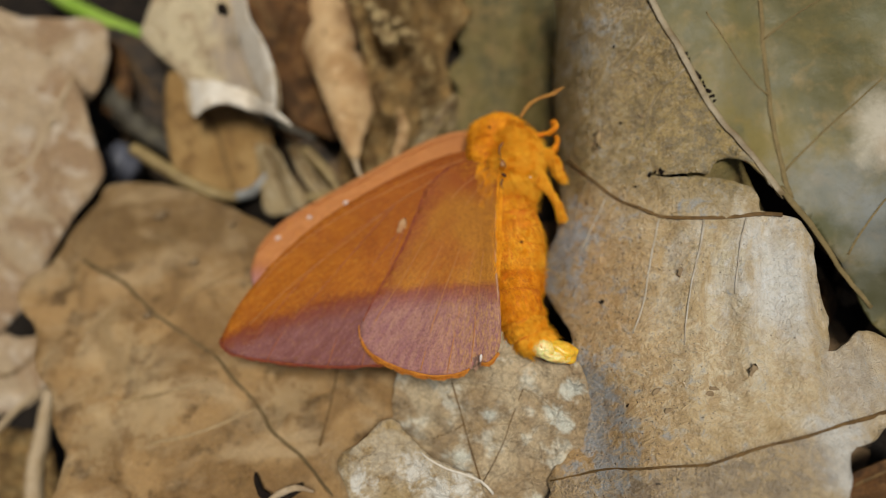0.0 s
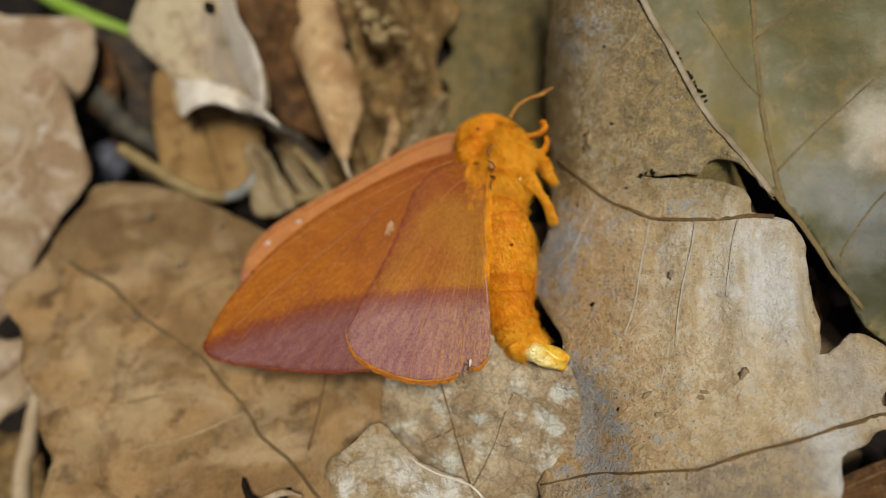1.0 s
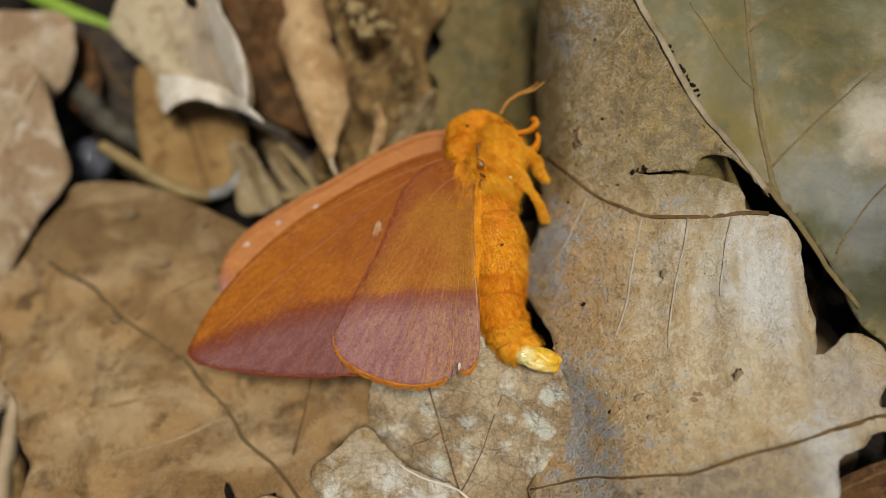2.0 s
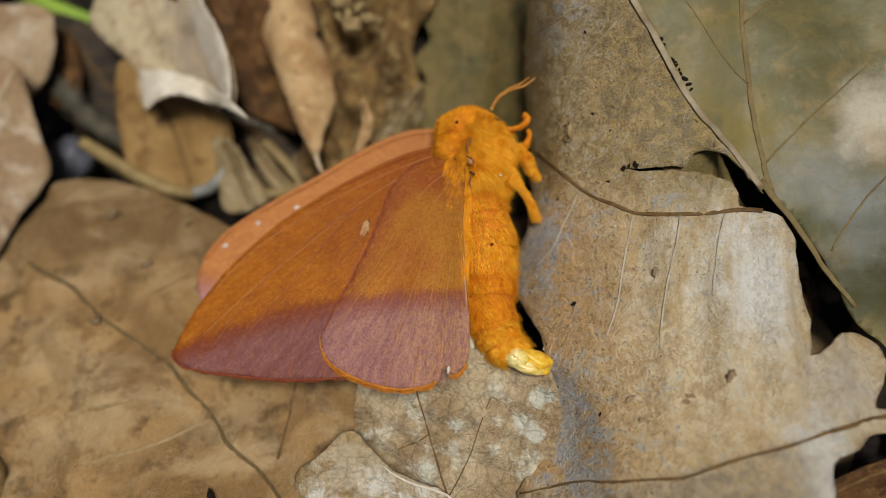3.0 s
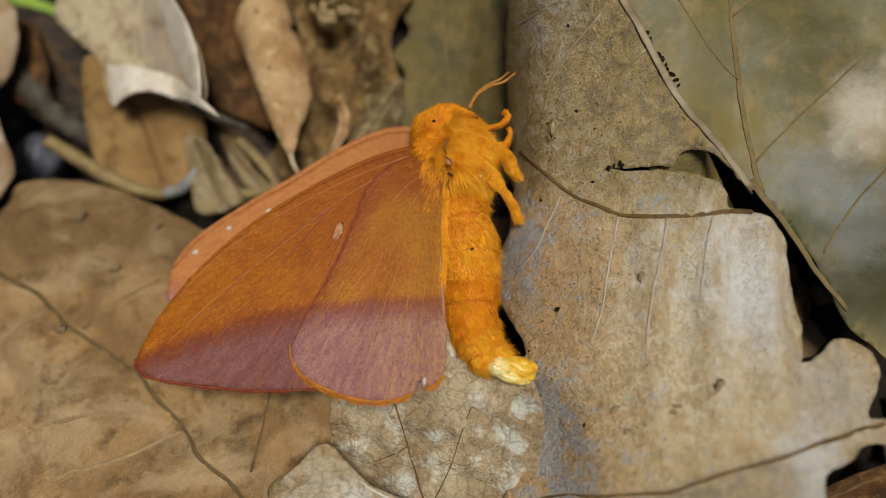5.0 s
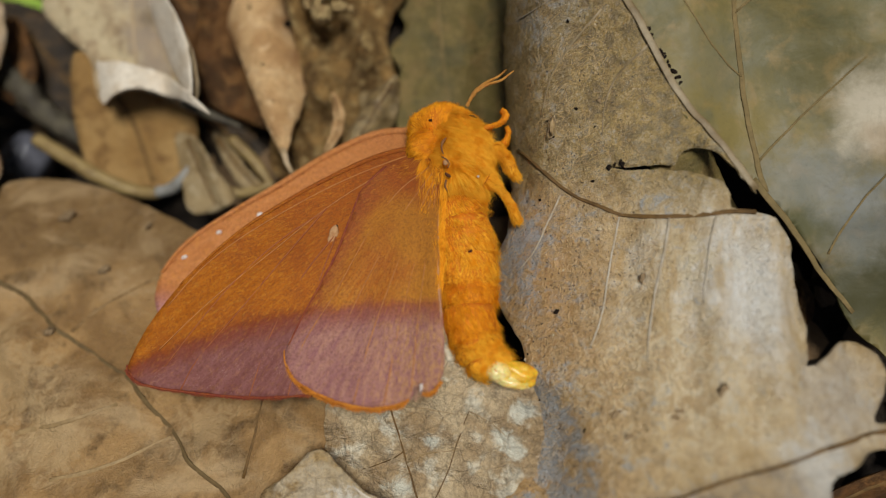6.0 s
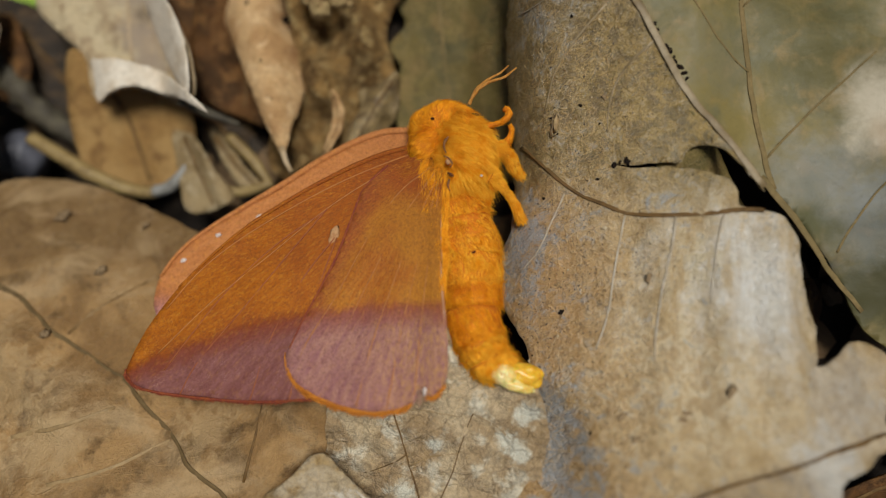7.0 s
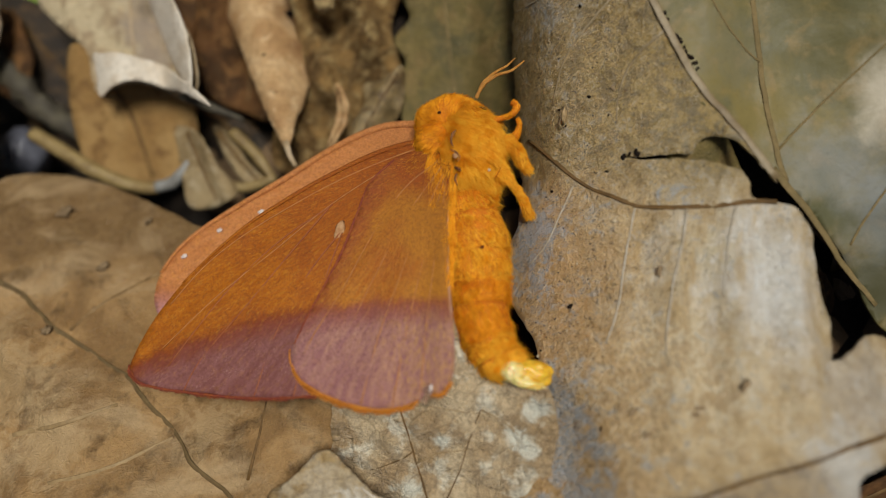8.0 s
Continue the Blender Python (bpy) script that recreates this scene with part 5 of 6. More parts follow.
def moth():
    ob = thing("moth", (9.56, -1.38, 1.00), "orange furry moth with mauve wing borders, clinging to a leaf rim", "moth")

    # thorax and head
    th_c, hd_c = (5.77, 7.17, 0.40), (5.02, 9.20, -0.30)
    thorax_geo = blob(th_c, (2.75, 3.6, 2.7), (0, 0, 8), 24, 32, 0.10, 3.0)
    head_geo = blob(hd_c, (2.9, 2.35, 2.4), (0, 0, -12), 20, 28, 0.06, 5.0)
    thorax = part("thorax", thorax_geo, M_SKIN, ob)
    head = part("head", head_geo, M_SKIN, ob)
    down = lambda q: (0.55, -0.8, 0.1)
    part("fur", fur(thorax_geo, [th_c], 80000, 0.95, lambda q: (0.62 + 0.22 * math.sin(q[1]), -0.62 - 0.1 * (q[0] - 5.7), 0.2), 0.34, 0.0115, 1, lambda p, n: n[:, 2] > -0.5), M_FUR, thorax, "long golden orange fur")
    part("fur", fur(head_geo, [hd_c], 26000, 0.42, lambda q: (0.4 * (q[0] - hd_c[0]) + 0.3, 0.5 * (q[1] - hd_c[1]) + 0.2, 0.2), 0.5, 0.0135, 2, lambda p, n: n[:, 2] > -0.5), M_FUR_DEEP, head, "short deep orange fur")
    part("eye", blob((7.0, 10.32, 1.40), (0.3, 0.1, 0.2), (0, 0, -20), 10, 14), M_SKIN_DARK, head, "small dark eye half hidden in fur")
    part("dark_spot", blob((3.85, 10.08, 1.75), (0.15, 0.11, 0.3), (0, 0, 0), 8, 10), M_SKIN_DARK, head)
    # naked plates at the wing root
    part("wing_root", tube([(4.85, 8.55, 3.4), (4.55, 8.15, 3.6), (4.5, 7.75, 3.7), (4.62, 7.4, 3.75)], [0.05, 0.10, 0.06, 0.04], 8, 0.15, 0.5), M_HORN, thorax, "brown horny plate")
    part("wing_root", blob((4.72, 6.78, 3.78), (0.16, 0.2, 0.12), (0, 0, 20), 10, 12, 0.5, 2.0), M_SPOT, thorax, "small pale joint")
    part("wing_root", tube([(4.45, 7.2, 3.8), (4.75, 7.05, 3.8), (5.0, 6.7, 3.8), (4.85, 6.4, 3.8)], [0.04, 0.06, 0.07, 0.04], 8, 0.15, 0.5), M_HORN, thorax, "brown horny plate")
    # raised dark tubes stand in for the shade inside two clefts
    part("wing_root", tube([(4.65, 6.05, 3.75), (4.95, 5.85, 3.8), (5.05, 5.75, 3.8)], [0.07, 0.13, 0.05], 8, 0.15, 0.5), M_SKIN_DARK, thorax, "dark tube painted for the shade in a cleft")
    part("wing_root", tube([(4.75, 5.6, 3.7), (4.65, 5.15, 3.7), (4.8, 4.75, 3.6)], [0.06, 0.08, 0.03], 8, 0.15, 0.5), M_HORN, thorax, "brown tube painted for the shade in a cleft")
    # the shoulder pad over the root of the forewing
    pad = blob((3.6, 8.2, 0.9), (1.6, 1.5, 1.6), (0, 0, 20), 16, 22, 0.08, 4.0)
    shoulder = part("shoulder", pad, M_SKIN, ob)
    part("fur", fur(pad, [(3.6, 8.2, 0.9)], 9000, 0.5, lambda q: (-0.75, -0.5, 0.1), 0.35, 0.0135, 8, lambda p, n: n[:, 2] > -0.3), M_FUR_DEEP, shoulder)
    skirt = blob((5.69, 5.83, 1.20), (2.0, 1.3, 2.1), (0, 0, 6), 14, 20)
    part("fur", fur(skirt, [(6.07, 5.83, 1.20)], 9500, 1.35, lambda q: (0.36 + 0.22 * math.sin(2.2 * q[0]), -0.85, 0.05), 0.26, 0.0135, 9, lambda p, n: n[:, 2] > -0.3), M_FUR, thorax, "long ragged fur over the waist")

    part("grain", blob((7.0, 5.75, 3.55), (0.1, 0.09, 0.08), (0, 0, 0), 8, 10, 0.3, 1.0), M_WHITE_SCALE, thorax, "tiny white grain caught in the fur")
    part("dark_spot", blob((6.15, 0.55, 4.75), (0.14, 0.08, 0.1), (0, 0, 20), 8, 10, 0.4, 2.0), M_SKIN_DARK, ob, "tiny dark breathing hole")

    # abdomen: segments, each with its own girdle of fur
    axis = spline([(5.2, 4.6, 1.2), (5.75, 1.9, 1.9), (5.9, -0.4, 2.6), (5.9, -2.7, 3.3), (6.0, -4.9, 4.1), (6.7, -6.8, 4.9), (7.3, -7.8, 5.2)], 0.4)
    radii = np.interp(np.linspace(0, 1, len(axis)), [0, 0.12, 0.3, 0.5, 0.7, 0.86, 1.0], [1.2, 2.0, 2.35, 2.15, 1.9, 1.65, 0.9])
    cuts = [0.0, 0.17, 0.36, 0.52, 0.66, 0.80, 0.92, 1.0]
    pinch = [0.88, 0.94, 0.95, 0.86, 0.95, 0.85, 0.93]
    for i in range(7):
        a, b = (int(round(c * (len(axis) - 1))) for c in cuts[i:i + 2])
        ring = list(range(a, b + 1))
        pts, rs = axis[ring], radii[ring].copy()
        q = np.linspace(0, 1, len(ring))
        rs = rs * (pinch[i] + (1.04 - pinch[i]) * np.sin(np.pi * (0.12 + 0.74 * q)))
        geo = tube([tuple(p) for p in pts], list(rs), 20, 0.3, 0.06, 1.0, i)
        seg = part("abdomen_segment", geo, M_SKIN, ob)
        along = pts[-1] - pts[0]
        along = along / np.linalg.norm(along)
        long = 0.62 if i < 6 else 0.8
        part("fur", fur(geo, pts, 14000 if i < 6 else 9000, long, lambda g, w=along: w + np.array([0.18, 0, 0]), 0.38 if i else 0.45, 0.0115, 20 + i, lambda p, n: n[:, 2] > -0.45, 0.25, 0.62), M_FUR_DEEP if i in (3, 4) else M_FUR, seg)
    # the tip of the abdomen
    part("tip_tuft", fur(blob((7.36, -6.97, 5.20), (1.25, 0.9, 1.0)), [(7.36, -6.97, 5.20)], 3600, 0.8, lambda q: (0.7 if q[0] > 7.6 else -0.25, -0.7, 0.1), 0.35, 0.0145, 41), M_FUR, ob)
    base = part("ovipositor_base", blob((7.66, -7.61, 6.10), (0.85, 0.75, 0.7), (0, 0, -20), 14, 20, 0.3, 2.0, 1.6), M_OVI_PALE, ob, "cream wet membrane")
    part("wet_bead", blob((7.45, -7.4, 6.45), (0.34, 0.26, 0.26), (0, 0, -30), 14, 18, 0.4, 5.0), M_BEAD, ob, "clear amber bead of moisture")
    lobe_a = part("ovipositor_lobe", blob((9.07, -7.82, 5.90), (1.35, 0.78, 0.75), (0, 0, -18), 20, 30, 0.22, 4.0, 0.8), M_OVI, ob, "soft yellow egg-laying tip", (7.71, -7.66, 5.80))
    lobe_b = part("ovipositor_lobe", blob((8.59, -8.20, 6.20), (1.3, 0.46, 0.55), (0, 0, -10), 20, 30, 0.22, 7.0, 0.8), M_OVI_PALE, ob, "soft cream egg-laying tip", (7.71, -7.66, 5.80))

    # wings of the near side
    fore = part("forewing", sheet([(4.5, 8.4), (3.1, 8.7), (0.8, 7.9), (-2.1, 6.9), (-6.0, 5.0), (-9.9, 2.7), (-12.7, 0.5), (-15.1, -1.8), (-16.9, -4.1), (-17.9, -5.9), (-18.4, -7.2), (-18.4, -7.9), (-17.8, -8.4), (-15.8, -8.9), (-12.8, -9.2), (-10.0, -9.3), (-7.2, -9.2), (-4.1, -8.9), (-1.0, -8.1), (2.4, -3.5), (4.2, 5.1)], z_fore, 0.55, 0.10, 0.03, 0.10, 21.0), M_FORE, ob, "orange forewing with a mauve outer border", HINGE)
    hind = part("hindwing", sheet([(4.4, 7.3), (2.6, 7.4), (0.5, 6.9), (-1.2, 5.2), (-2.2, 2.8), (-3.1, 0.5), (-4.3, -1.8), (-5.5, -3.9), (-6.4, -5.7), (-6.5, -6.7), (-5.9, -7.8), (-4.4, -8.7), (-2.7, -9.3), (-0.8, -9.5), (0.9, -9.3), (2.0, -8.9), (2.3, -8.5), (2.2, -8.1), (2.6, -7.9), (2.9, -8.4), (3.5, -8.2), (4.0, -7.6), (4.3, -6.6), (4.3, -4.3), (4.2, -1.7), (4.1, 1.8), (4.3, 4.6)], z_hind, 0.45, 0.10, 0.03, 0.08, 22.0), M_HIND, ob, "golden orange hindwing with a mauve border", HINGE)
    lay_f = lambda pts, up=0.0: on(z_fore, pts, up)
    lay_h = lambda pts, up=0.0: on(z_hind, pts, up)
    for k, pts in enumerate(([(4.0, 8.1), (0.8, 7.2), (-3.1, 5.7), (-6.9, 3.8), (-10.8, 1.5), (-13.6, -0.7), (-15.9, -3.3)], [(3.9, 7.9), (0.3, 6.4), (-4.0, 3.8), (-8.2, 0.5), (-12.4, -2.8), (-16.1, -6.3)],
                [(-4.0, 3.8), (-6.8, 0.5), (-9.9, -3.2), (-13.1, -6.9), (-14.3, -9.1)], [(-3.2, 1.9), (-5.7, -1.3), (-7.9, -5.4), (-9.1, -9.2)],
                [(-3.2, 1.7), (-4.3, -1.3), (-5.4, -4.5), (-6.3, -9.1)], [(-4.0, 3.7), (-7.8, 1.2), (-11.5, -2.3), (-15.5, -7.4)])):
        part("vein", tube(lay_f(pts, 0.0), [0.055, 0.045, 0.045], 6, 0.6), M_WING_VEIN if k in (0, 1) else M_WING_VEIN_DARK, fore)
    for pts in ([(3.6, 6.6), (1.2, 4.7), (-1.1, 1.4), (-3.1, -2.2), (-5.1, -5.3), (-5.9, -7.3)], [(3.8, 6.1), (1.7, 3.3), (-0.4, -0.4), (-2.2, -4.0), (-4.1, -8.7)],
                [(3.9, 5.6), (2.3, 2.3), (0.7, -1.7), (-0.6, -5.2), (-1.7, -9.2)], [(4.0, 5.4), (2.9, 1.4), (1.8, -2.6), (1.0, -6.0), (0.3, -9.3)], [(4.1, 5.1), (3.3, 0.5), (2.7, -3.5), (2.3, -6.8), (2.1, -8.4)]):
        part("vein", tube(lay_h(pts, -0.02), [0.04, 0.035, 0.045], 6, 0.6), M_WING_VEIN, hind)
    part("inner_fold", tube(lay_h([(4.2, 4.4), (4.1, 1.8), (4.1, -1.3), (4.2, -4.3), (4.2, -6.7)], -0.05), [0.04, 0.10, 0.08], 8, 0.5, 0.3, 0.4), M_FOLD, hind, "pale pinkish rolled fold")
    part("leading_edge", tube(lay_h([(0.5, 6.8), (-1.2, 5.2), (-2.2, 2.8), (-3.1, 0.5), (-4.3, -1.8), (-5.5, -4.0), (-6.3, -5.7)], 0.0), [0.07, 0.09, 0.05], 7, 0.5, 0.1, 0.5), M_MARGIN, hind, "dark maroon leading edge")
    part("fringe", tube(lay_h([(-6.6, -6.0), (-6.5, -6.8), (-5.9, -7.8), (-4.4, -8.7), (-2.6, -9.2), (-0.7, -9.5), (1.0, -9.3), (2.0, -8.9)], 0.02), [0.04, 0.08, 0.09, 0.08], 6, 0.3, 0.8, 0.7), M_FRINGE, hind, "bright orange fringe")
    part("fringe", tube(lay_h([(2.9, -8.5), (3.5, -8.3), (4.1, -7.6)], 0.02), [0.08, 0.09, 0.07], 6, 0.3, 0.8, 0.7), M_FRINGE, hind, "bright orange fringe")
    out = lambda q: (q[0] - HINGE[0], q[1] - HINGE[1], 0)
    for pts, count in (([(-6.3, -6.9), (-5.8, -7.8), (-4.4, -8.7), (-2.6, -9.2), (-0.7, -9.5), (1.0, -9.3), (1.9, -8.9)], 5200), ([(2.9, -8.4), (3.5, -8.3), (4.1, -7.6)], 1300)):
        rim = lay_h(pts, 0.0)
        part("fringe_hair", fur(tube(rim, [0.08, 0.1, 0.08], 6, 0.3, 0.0, 0.6), spline(rim, 0.3), count, 0.30, out, 0.05, 0.016, count, None, 0.0), M_FRINGE, hind)
    rim = lay_f([(-18.4, -7.7), (-17.7, -8.4), (-15.8, -8.9), (-12.8, -9.2), (-10.0, -9.3), (-7.2, -9.2), (-4.5, -8.9)], 0.0)
    part("fringe_hair", fur(tube(rim, [0.06, 0.07, 0.06], 6, 0.3, 0.0, 0.6), spline(rim, 0.3), 5000, 0.22, out, 0.05, 0.015, 77, None, 0.0), M_MARGIN, fore)
    part("margin", tube(lay_f([(-18.5, -7.4), (-18.4, -8.0), (-17.7, -8.5), (-15.8, -8.9), (-12.8, -9.2), (-10.0, -9.3), (-7.2, -9.2), (-4.1, -8.9)], 0.02), [0.07, 0.10, 0.08], 6, 0.3, 0.6, 0.7), M_MARGIN, fore, "dark red margin")
    part("costa", tube(lay_f([(4.0, 8.4), (0.8, 7.9), (-2.1, 6.9), (-6.0, 5.0), (-9.9, 2.7), (-12.7, 0.5), (-15.1, -1.8)], 0.0), [0.22, 0.16, 0.08], 7, 0.5, 0.1, 0.8), M_FORE, fore)
    spot = [(-3.4, 1.8)][0]
    part("discal_spot", blob((spot[0], spot[1], z_fore(*spot) + 0.04), (0.32, 0.76, 0.08), (0, 0, -16), 12, 16, 0.5, 3.0, 2.0), M_SPOT, fore, "small pale spot")
    part("frayed_notch", blob((2.77, -7.98, 8.00), (0.1, 0.3, 0.05), (0, 0, -8), 8, 10, 0.3, 1.0), M_WHITE_SCALE, hind, "white frayed chip in the border")
    patch = sheet([(4.7, 7.8), (3.1, 7.6), (0.8, 6.7), (-0.7, 4.3), (-0.2, 1.0), (1.6, -0.4), (3.4, 0.0), (4.2, 1.8)], z_hind, 0.5, 0.05, 0.0, 0.0, 24.0)
    away = lambda q: (q[0] - HINGE[0] - 0.8, q[1] - HINGE[1] - 1.5, 0)
    part("basal_hair", fur(patch, [(0, 0, -40)], 9000, 0.42, away, 0.04, 0.010, 50, lambda p, n: n[:, 2] > 0.2), M_HAIR_RUST, hind, "fine rusty hair at the wing root")
    patch = sheet([(4.7, 7.3), (3.2, 7.4), (2.7, 5.8), (3.2, 3.4), (3.9, 0.6), (4.1, -1.3), (4.4, -1.7), (4.6, 1.8)], z_hind, 0.4, 0.05, 0.0, 0.0, 25.0)
    part("basal_hair", fur(patch, [(0, 0, -40)], 7500, 0.7, lambda q: (-0.1 + 0.2 * math.sin(1.5 * q[1]), -0.95, 0), 0.06, 0.008, 51, lambda p, n: n[:, 2] > 0.2), M_FUR_DEEP, hind, "fine orange hair at the inner edge")

    # a nap of scales over both wings
    for wing, geo_of, hair, seed in ((fore, z_fore, M_FORE_HAIR, 60), (hind, z_hind, M_HIND_HAIR, 61)):
        edge = [(3.7, 7.8), (-2.1, 6.6), (-9.3, 2.5), (-14.6, -1.9), (-17.6, -6.5), (-17.4, -8.1), (-12.9, -8.9), (-6.3, -8.9), (-3.7, -5.3), (-1.1, 1.9)] if wing is fore else [(3.9, 6.8), (0.3, 6.6), (-1.8, 2.8), (-3.8, -1.8), (-6.0, -6.0), (-5.7, -7.6), (-2.8, -8.9), (0.9, -9.1), (3.9, -7.1), (3.9, 1.8)]
        nap = sheet(edge, geo_of, 0.6, 0.05, 0.0, 0.10 if wing is fore else 0.08, 21.0 if wing is fore else 22.0)
        part("scale_nap", fur(nap, [(0, 0, -40)], 22000, 0.30, lambda q: (q[0] - HINGE[0], q[1] - HINGE[1], 0), 0.14, 0.011, seed, lambda p, n: n[:, 2] > 0.2), hair, wing)

    # wings of the far side
    far_hinge = (4.3, 7.2, -1.2)
    far = part("far_forewing", sheet([(5.4, 9.8), (3.9, 10.6), (2.1, 10.4), (-0.2, 10.0), (-3.3, 8.7), (-6.9, 6.7), (-10.6, 4.8), (-13.8, 3.0), (-15.7, 1.5), (-17.0, -0.2), (-17.4, -1.7), (-17.2, -3.0), (-15.7, -5.0), (-10.8, -6.7), (-4.0, -2.8), (3.7, 6.0)], z_far_wing, 0.6, 0.10, 0.03, 0.08, 23.0), M_FAR, ob, "far forewing, painted in a paler lit peach tone, showing past the near one", far_hinge)
    part("costa", tube(on(z_far_wing, [(5.1, 10.1), (2.1, 10.4), (-0.2, 10.0), (-3.3, 8.7), (-6.9, 6.7), (-10.6, 4.8), (-13.8, 3.0), (-15.7, 1.5), (-17.0, -0.2)], 0.05), [0.3, 0.25, 0.12], 8, 0.5, 0.1, 0.8), M_FAR, far)
    for u in ([(-15.1, 1.0)], [(-12.2, 2.9)], [(-8.8, 4.2)]):
        part("white_scale_spot", blob((u[0][0], u[0][1], z_far_wing(*u[0]) + 0.1), (0.26, 0.15, 0.06), (0, 0, 25), 8, 10, 0.4, u[0][0]), M_WHITE_SCALE, far, "small white scale spot")

    # antennae
    part("antenna", tube([(6.6, 11.2, 0.7), (7.2, 12.1, 0.9), (8.1, 12.65, 1.1), (9.2, 12.95, 1.2), (10.15, 13.6, 1.2)], [0.13, 0.145, 0.12, 0.10, 0.05], 8, 0.1, 0.5), M_ANTENNA, head)
    far_antenna = part("antenna", tube([(6.66, 11.3, 0.3), (7.3, 12.3, 0.3), (8.3, 13.0, 0.2), (9.2, 13.4, 0.0), (9.95, 14.0, -0.4)], [0.12, 0.125, 0.105, 0.08, 0.04], 8, 0.1, 0.5), M_ANTENNA, head, "", (6.66, 11.35, 0.20))
    # palps and legs
    legs = [("foreleg", [(7.3, 9.2, 1.2), (8.0, 9.45, 1.6), (8.7, 9.6, 1.7), (9.25, 9.95, 1.5), (9.45, 10.25, 1.3), (9.35, 10.55, 1.1), (9.15, 10.72, 1.0)], [0.36, 0.24, 0.18, 0.17, 0.22, 0.28, 0.2], 420),
            ("foreleg", [(8.7, 7.8, 0.6), (9.3, 8.3, 0.9), (9.65, 9.1, 0.9), (9.6, 9.15, 0.9), (9.5, 9.5, 0.8)], [0.46, 0.34, 0.22, 0.16, 0.12], 340),
            ("middle_leg", [(8.2, 7.9, 1.6), (9.0, 7.35, 1.8), (9.5, 6.6, 1.6), (9.95, 5.75, 1.3)], [0.55, 0.42, 0.44, 0.22], 900),
            ("hind_leg", [(7.7, 5.6, 2.2), (8.6, 5.0, 2.2), (9.25, 4.1, 2.0), (9.7, 3.1, 1.6), (10.0, 2.55, 1.2)], [0.5, 0.28, 0.23, 0.20, 0.27], 1000)]
    for name, pts, rad, count in legs:
        geo = tube(pts, rad, 12, 0.25, 0.12)
        leg = part(name, geo, M_SKIN, ob)
        way = np.array(pts[-1]) - np.array(pts[0])
        part("fur", fur(geo, spline(pts, 0.3), count * 10, 0.21 if name == "foreleg" else 0.42, lambda q, w=way: w, 0.75, 0.0115, count, None, 0.25, 0.6), M_FUR_DEEP if name == "foreleg" else M_FUR, leg)
    for pts in ([(10.0, 2.7, 1.2), (10.3, 2.5, 1.0), (10.3, 2.3, 0.8)], [(9.9, 2.5, 1.2), (9.9, 2.3, 1.0), (9.8, 2.1, 0.8)]):
        part("claw", tube(pts, [0.12, 0.07, 0.03], 6, 0.1), M_FUR_DEEP, ob)
    return ob, fore, hind, far, lobe_a, lobe_b, far_antenna


MOTH, FORE, HIND, FAR, LOBE_A, LOBE_B, ANTENNA = moth()


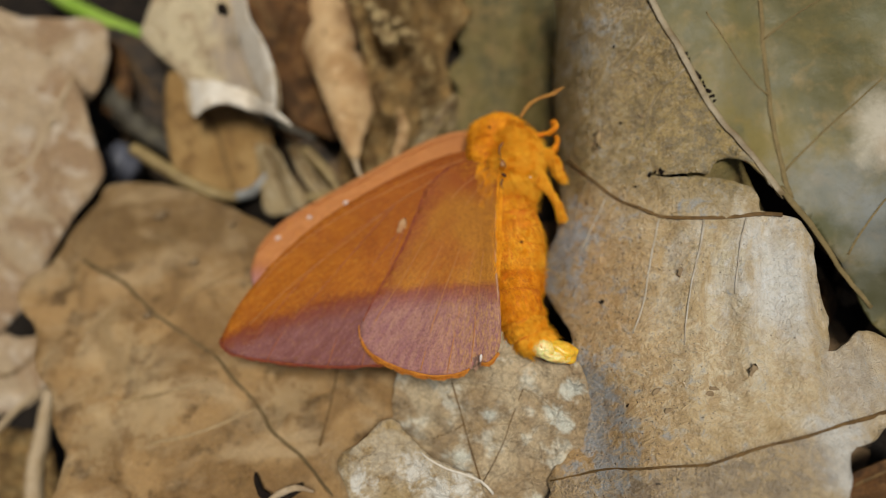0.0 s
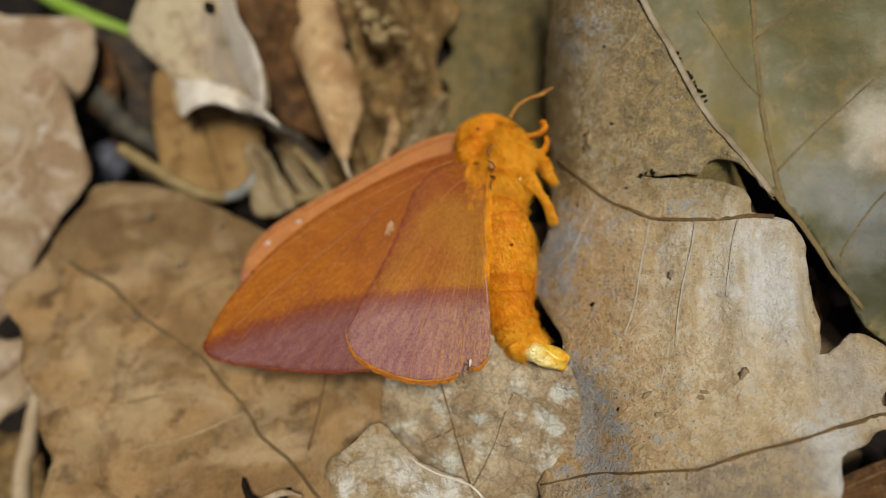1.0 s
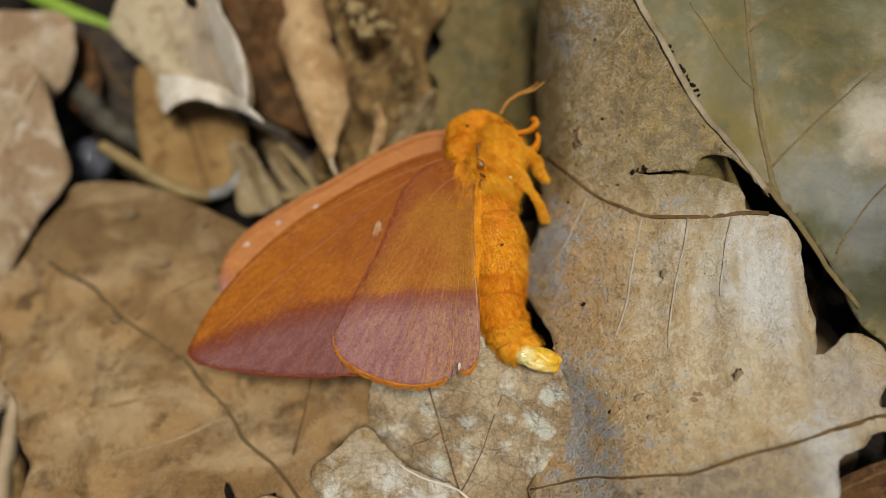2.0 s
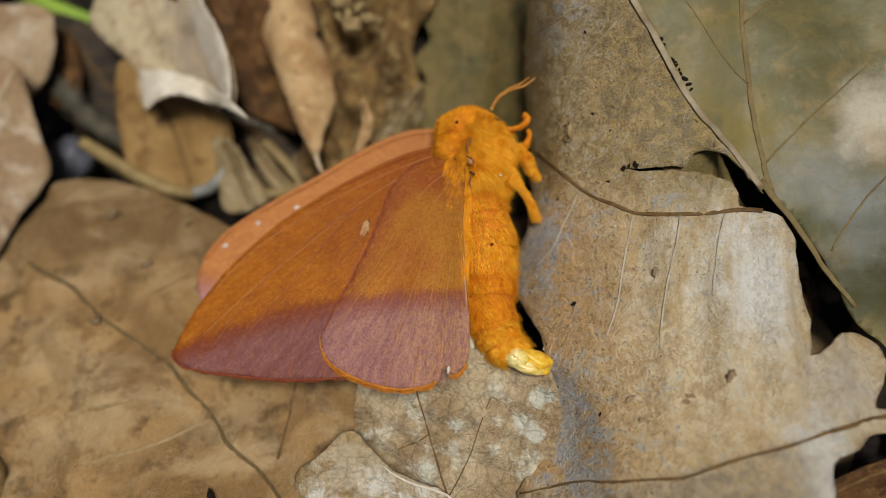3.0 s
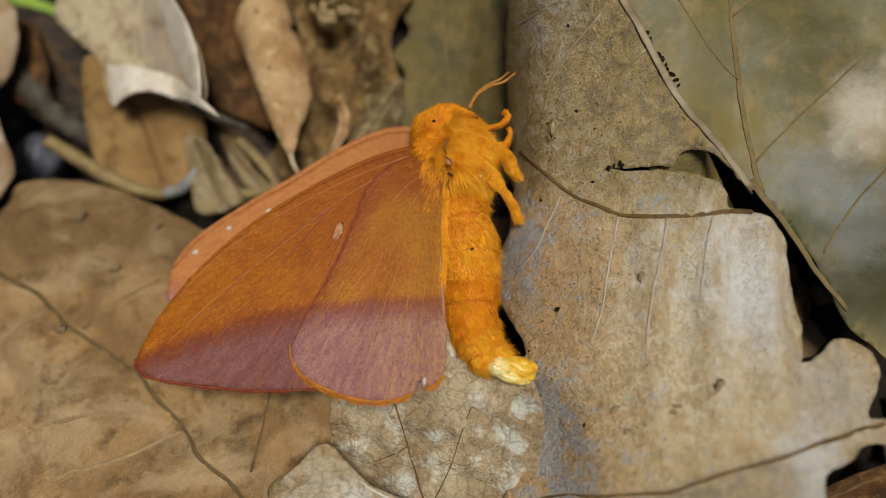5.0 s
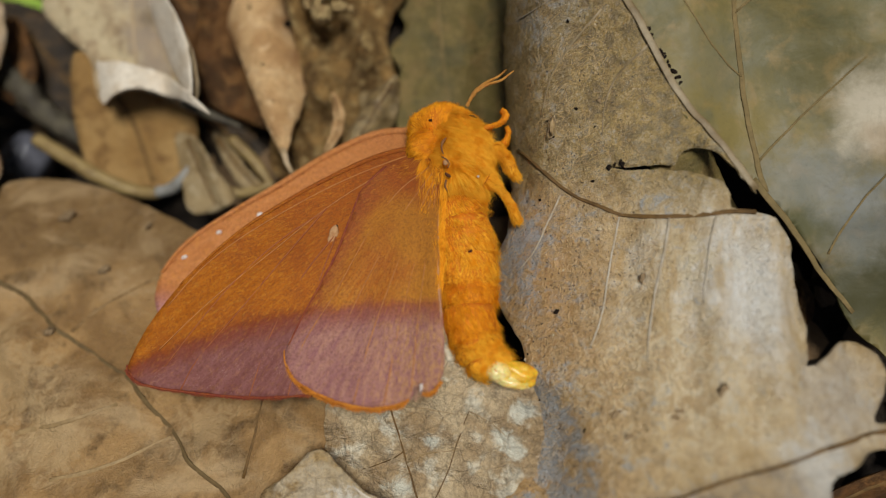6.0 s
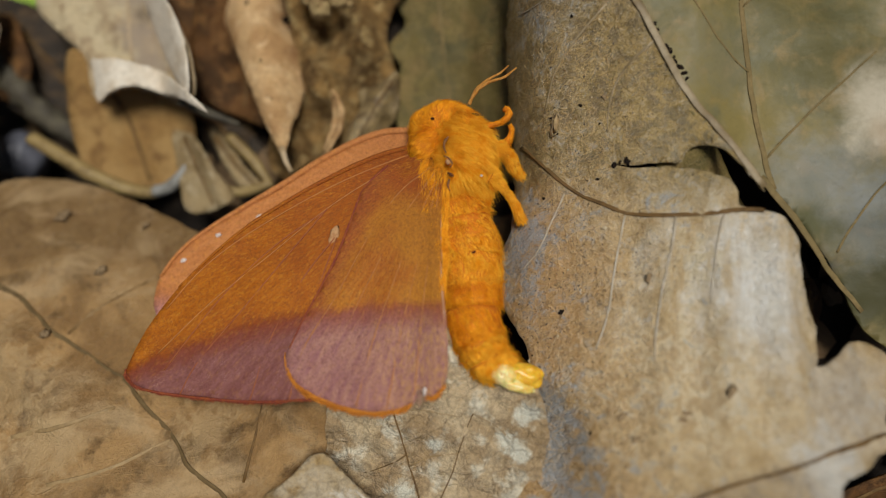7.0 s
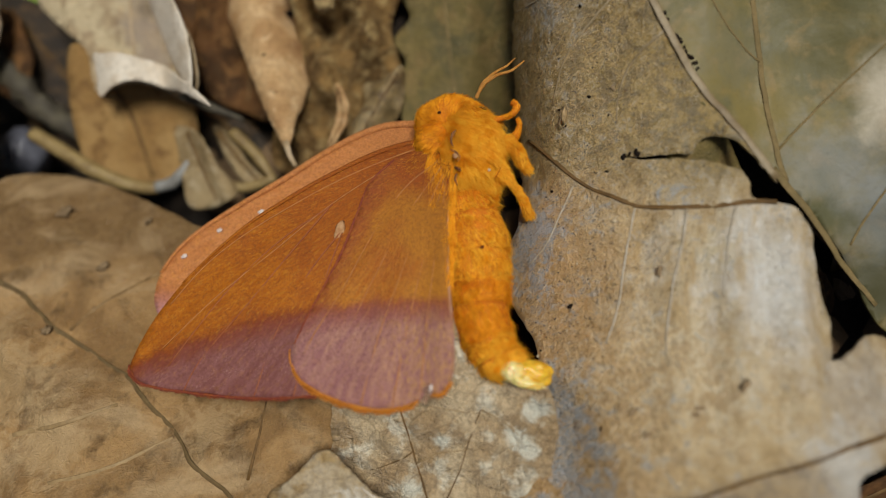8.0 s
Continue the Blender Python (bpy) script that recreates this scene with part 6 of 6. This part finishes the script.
def motions():
    # the whole moth creeps a little while it lays
    walk(MOTH, [
        (0.0, pose(0.009568, -0.001353, 0.001000, 0, 0, 0.00)),
        (0.5, pose(0.009519, -0.001338, 0.001000, 0, 0, 0.51)),
        (1.0, pose(0.009621, -0.001362, 0.001000, 0, 0, 0.66)),
        (1.5, pose(0.009674, -0.001391, 0.001000, 0, 0, 0.77)),
        (3.0, pose(0.009867, -0.001552, 0.001000, 0, 0, 0.44)),
        (3.5, pose(0.009834, -0.001515, 0.001000, 0, 0, 0.92)),
        (4.0, pose(0.009854, -0.001520, 0.001000, 0, 0, 0.95)),
        (4.5, pose(0.009893, -0.001520, 0.001000, 0, 0, 1.09)),
        (6.0, pose(0.009984, -0.001613, 0.001000, 0, 0, 1.38)),
        (6.5, pose(0.009982, -0.001656, 0.001000, 0, 0, 1.66)),
        (7.0, pose(0.010040, -0.001663, 0.001000, 0, 0, 1.59)),
        (7.5, pose(0.010080, -0.001694, 0.001000, 0, 0, 1.62)),
        (8.0, pose(0.010056, -0.001782, 0.001000, 0, 0, 1.58)),
    ])
    quiver = [
        (0.0, pose(-0.005263, 0.008580, 0.000900, 0, 0.01, -0.00)),
        (0.5, pose(-0.005263, 0.008580, 0.000900, 0, 1.63, -1.26)),
        (1.0, pose(-0.005263, 0.008580, 0.000900, 0, 1.30, -0.92)),
        (1.5, pose(-0.005263, 0.008580, 0.000900, 0, 0.96, -0.88)),
        (3.0, pose(-0.005263, 0.008580, 0.000900, 0, 0.37, -0.33)),
        (3.5, pose(-0.005263, 0.008580, 0.000900, 0, 1.05, -1.22)),
        (4.0, pose(-0.005263, 0.008580, 0.000900, 0, 1.13, -1.51)),
        (4.5, pose(-0.005263, 0.008580, 0.000900, 0, 1.36, -1.67)),
        (6.0, pose(-0.005263, 0.008580, 0.000900, 0, 0.57, -1.53)),
        (6.5, pose(-0.005263, 0.008580, 0.000900, 0, 0.84, -2.34)),
        (7.0, pose(-0.005263, 0.008580, 0.000900, 0, 0.40, -1.68)),
        (7.5, pose(-0.005263, 0.008580, 0.000900, 0, 0.24, -1.67)),
        (8.0, pose(-0.005263, 0.008580, 0.000900, 0, -0.12, -1.90)),
    ]
    walk(FORE, quiver)
    walk(HIND, quiver)
    walk(FAR, [
        (0.0, pose(-0.005266, 0.008582, -0.002200)),
        (0.5, pose(-0.004970, 0.008723, -0.002200)),
        (1.0, pose(-0.005177, 0.008559, -0.002200)),
        (1.5, pose(-0.005401, 0.008561, -0.002200)),
        (3.0, pose(-0.006265, 0.008302, -0.002200)),
        (3.5, pose(-0.005972, 0.008406, -0.002200)),
        (4.0, pose(-0.006162, 0.008520, -0.002200)),
        (4.5, pose(-0.006239, 0.008472, -0.002200)),
        (6.0, pose(-0.006559, 0.008264, -0.002200)),
        (6.5, pose(-0.006540, 0.008323, -0.002200)),
        (7.0, pose(-0.006516, 0.008170, -0.002200)),
        (7.5, pose(-0.006766, 0.008098, -0.002200)),
        (8.0, pose(-0.006717, 0.008267, -0.002200)),
    ])
    # one feeler lifts
    walk(ANTENNA, [(t, pose(-0.002899, 0.012728, -0.000800, 0, 0, a)) for t, a in ((0.0, -2), (1.0, -2), (1.5, -1), (3.0, 1), (3.5, 1), (6.0, 2), (8.0, 4))])
    # the egg-laying tip pulses
    walk(LOBE_A, [(t, pose(-0.001857, -0.006283, 0.004800, 0, 0, a)) for t, a in ((0.0, 0), (0.5, -2), (1.0, -6), (3.0, -4), (4.0, -1), (4.5, 2), (6.0, 0), (7.0, 3), (8.0, 2))])
    walk(LOBE_B, [(t, pose(-0.001857, -0.006283, 0.004800, 0, 0, a)) for t, a in ((0.0, 0), (0.5, -4), (1.0, -6), (3.0, -8), (4.0, -6), (4.5, -9), (6.0, -7), (7.0, -10), (8.0, -8))])


motions()
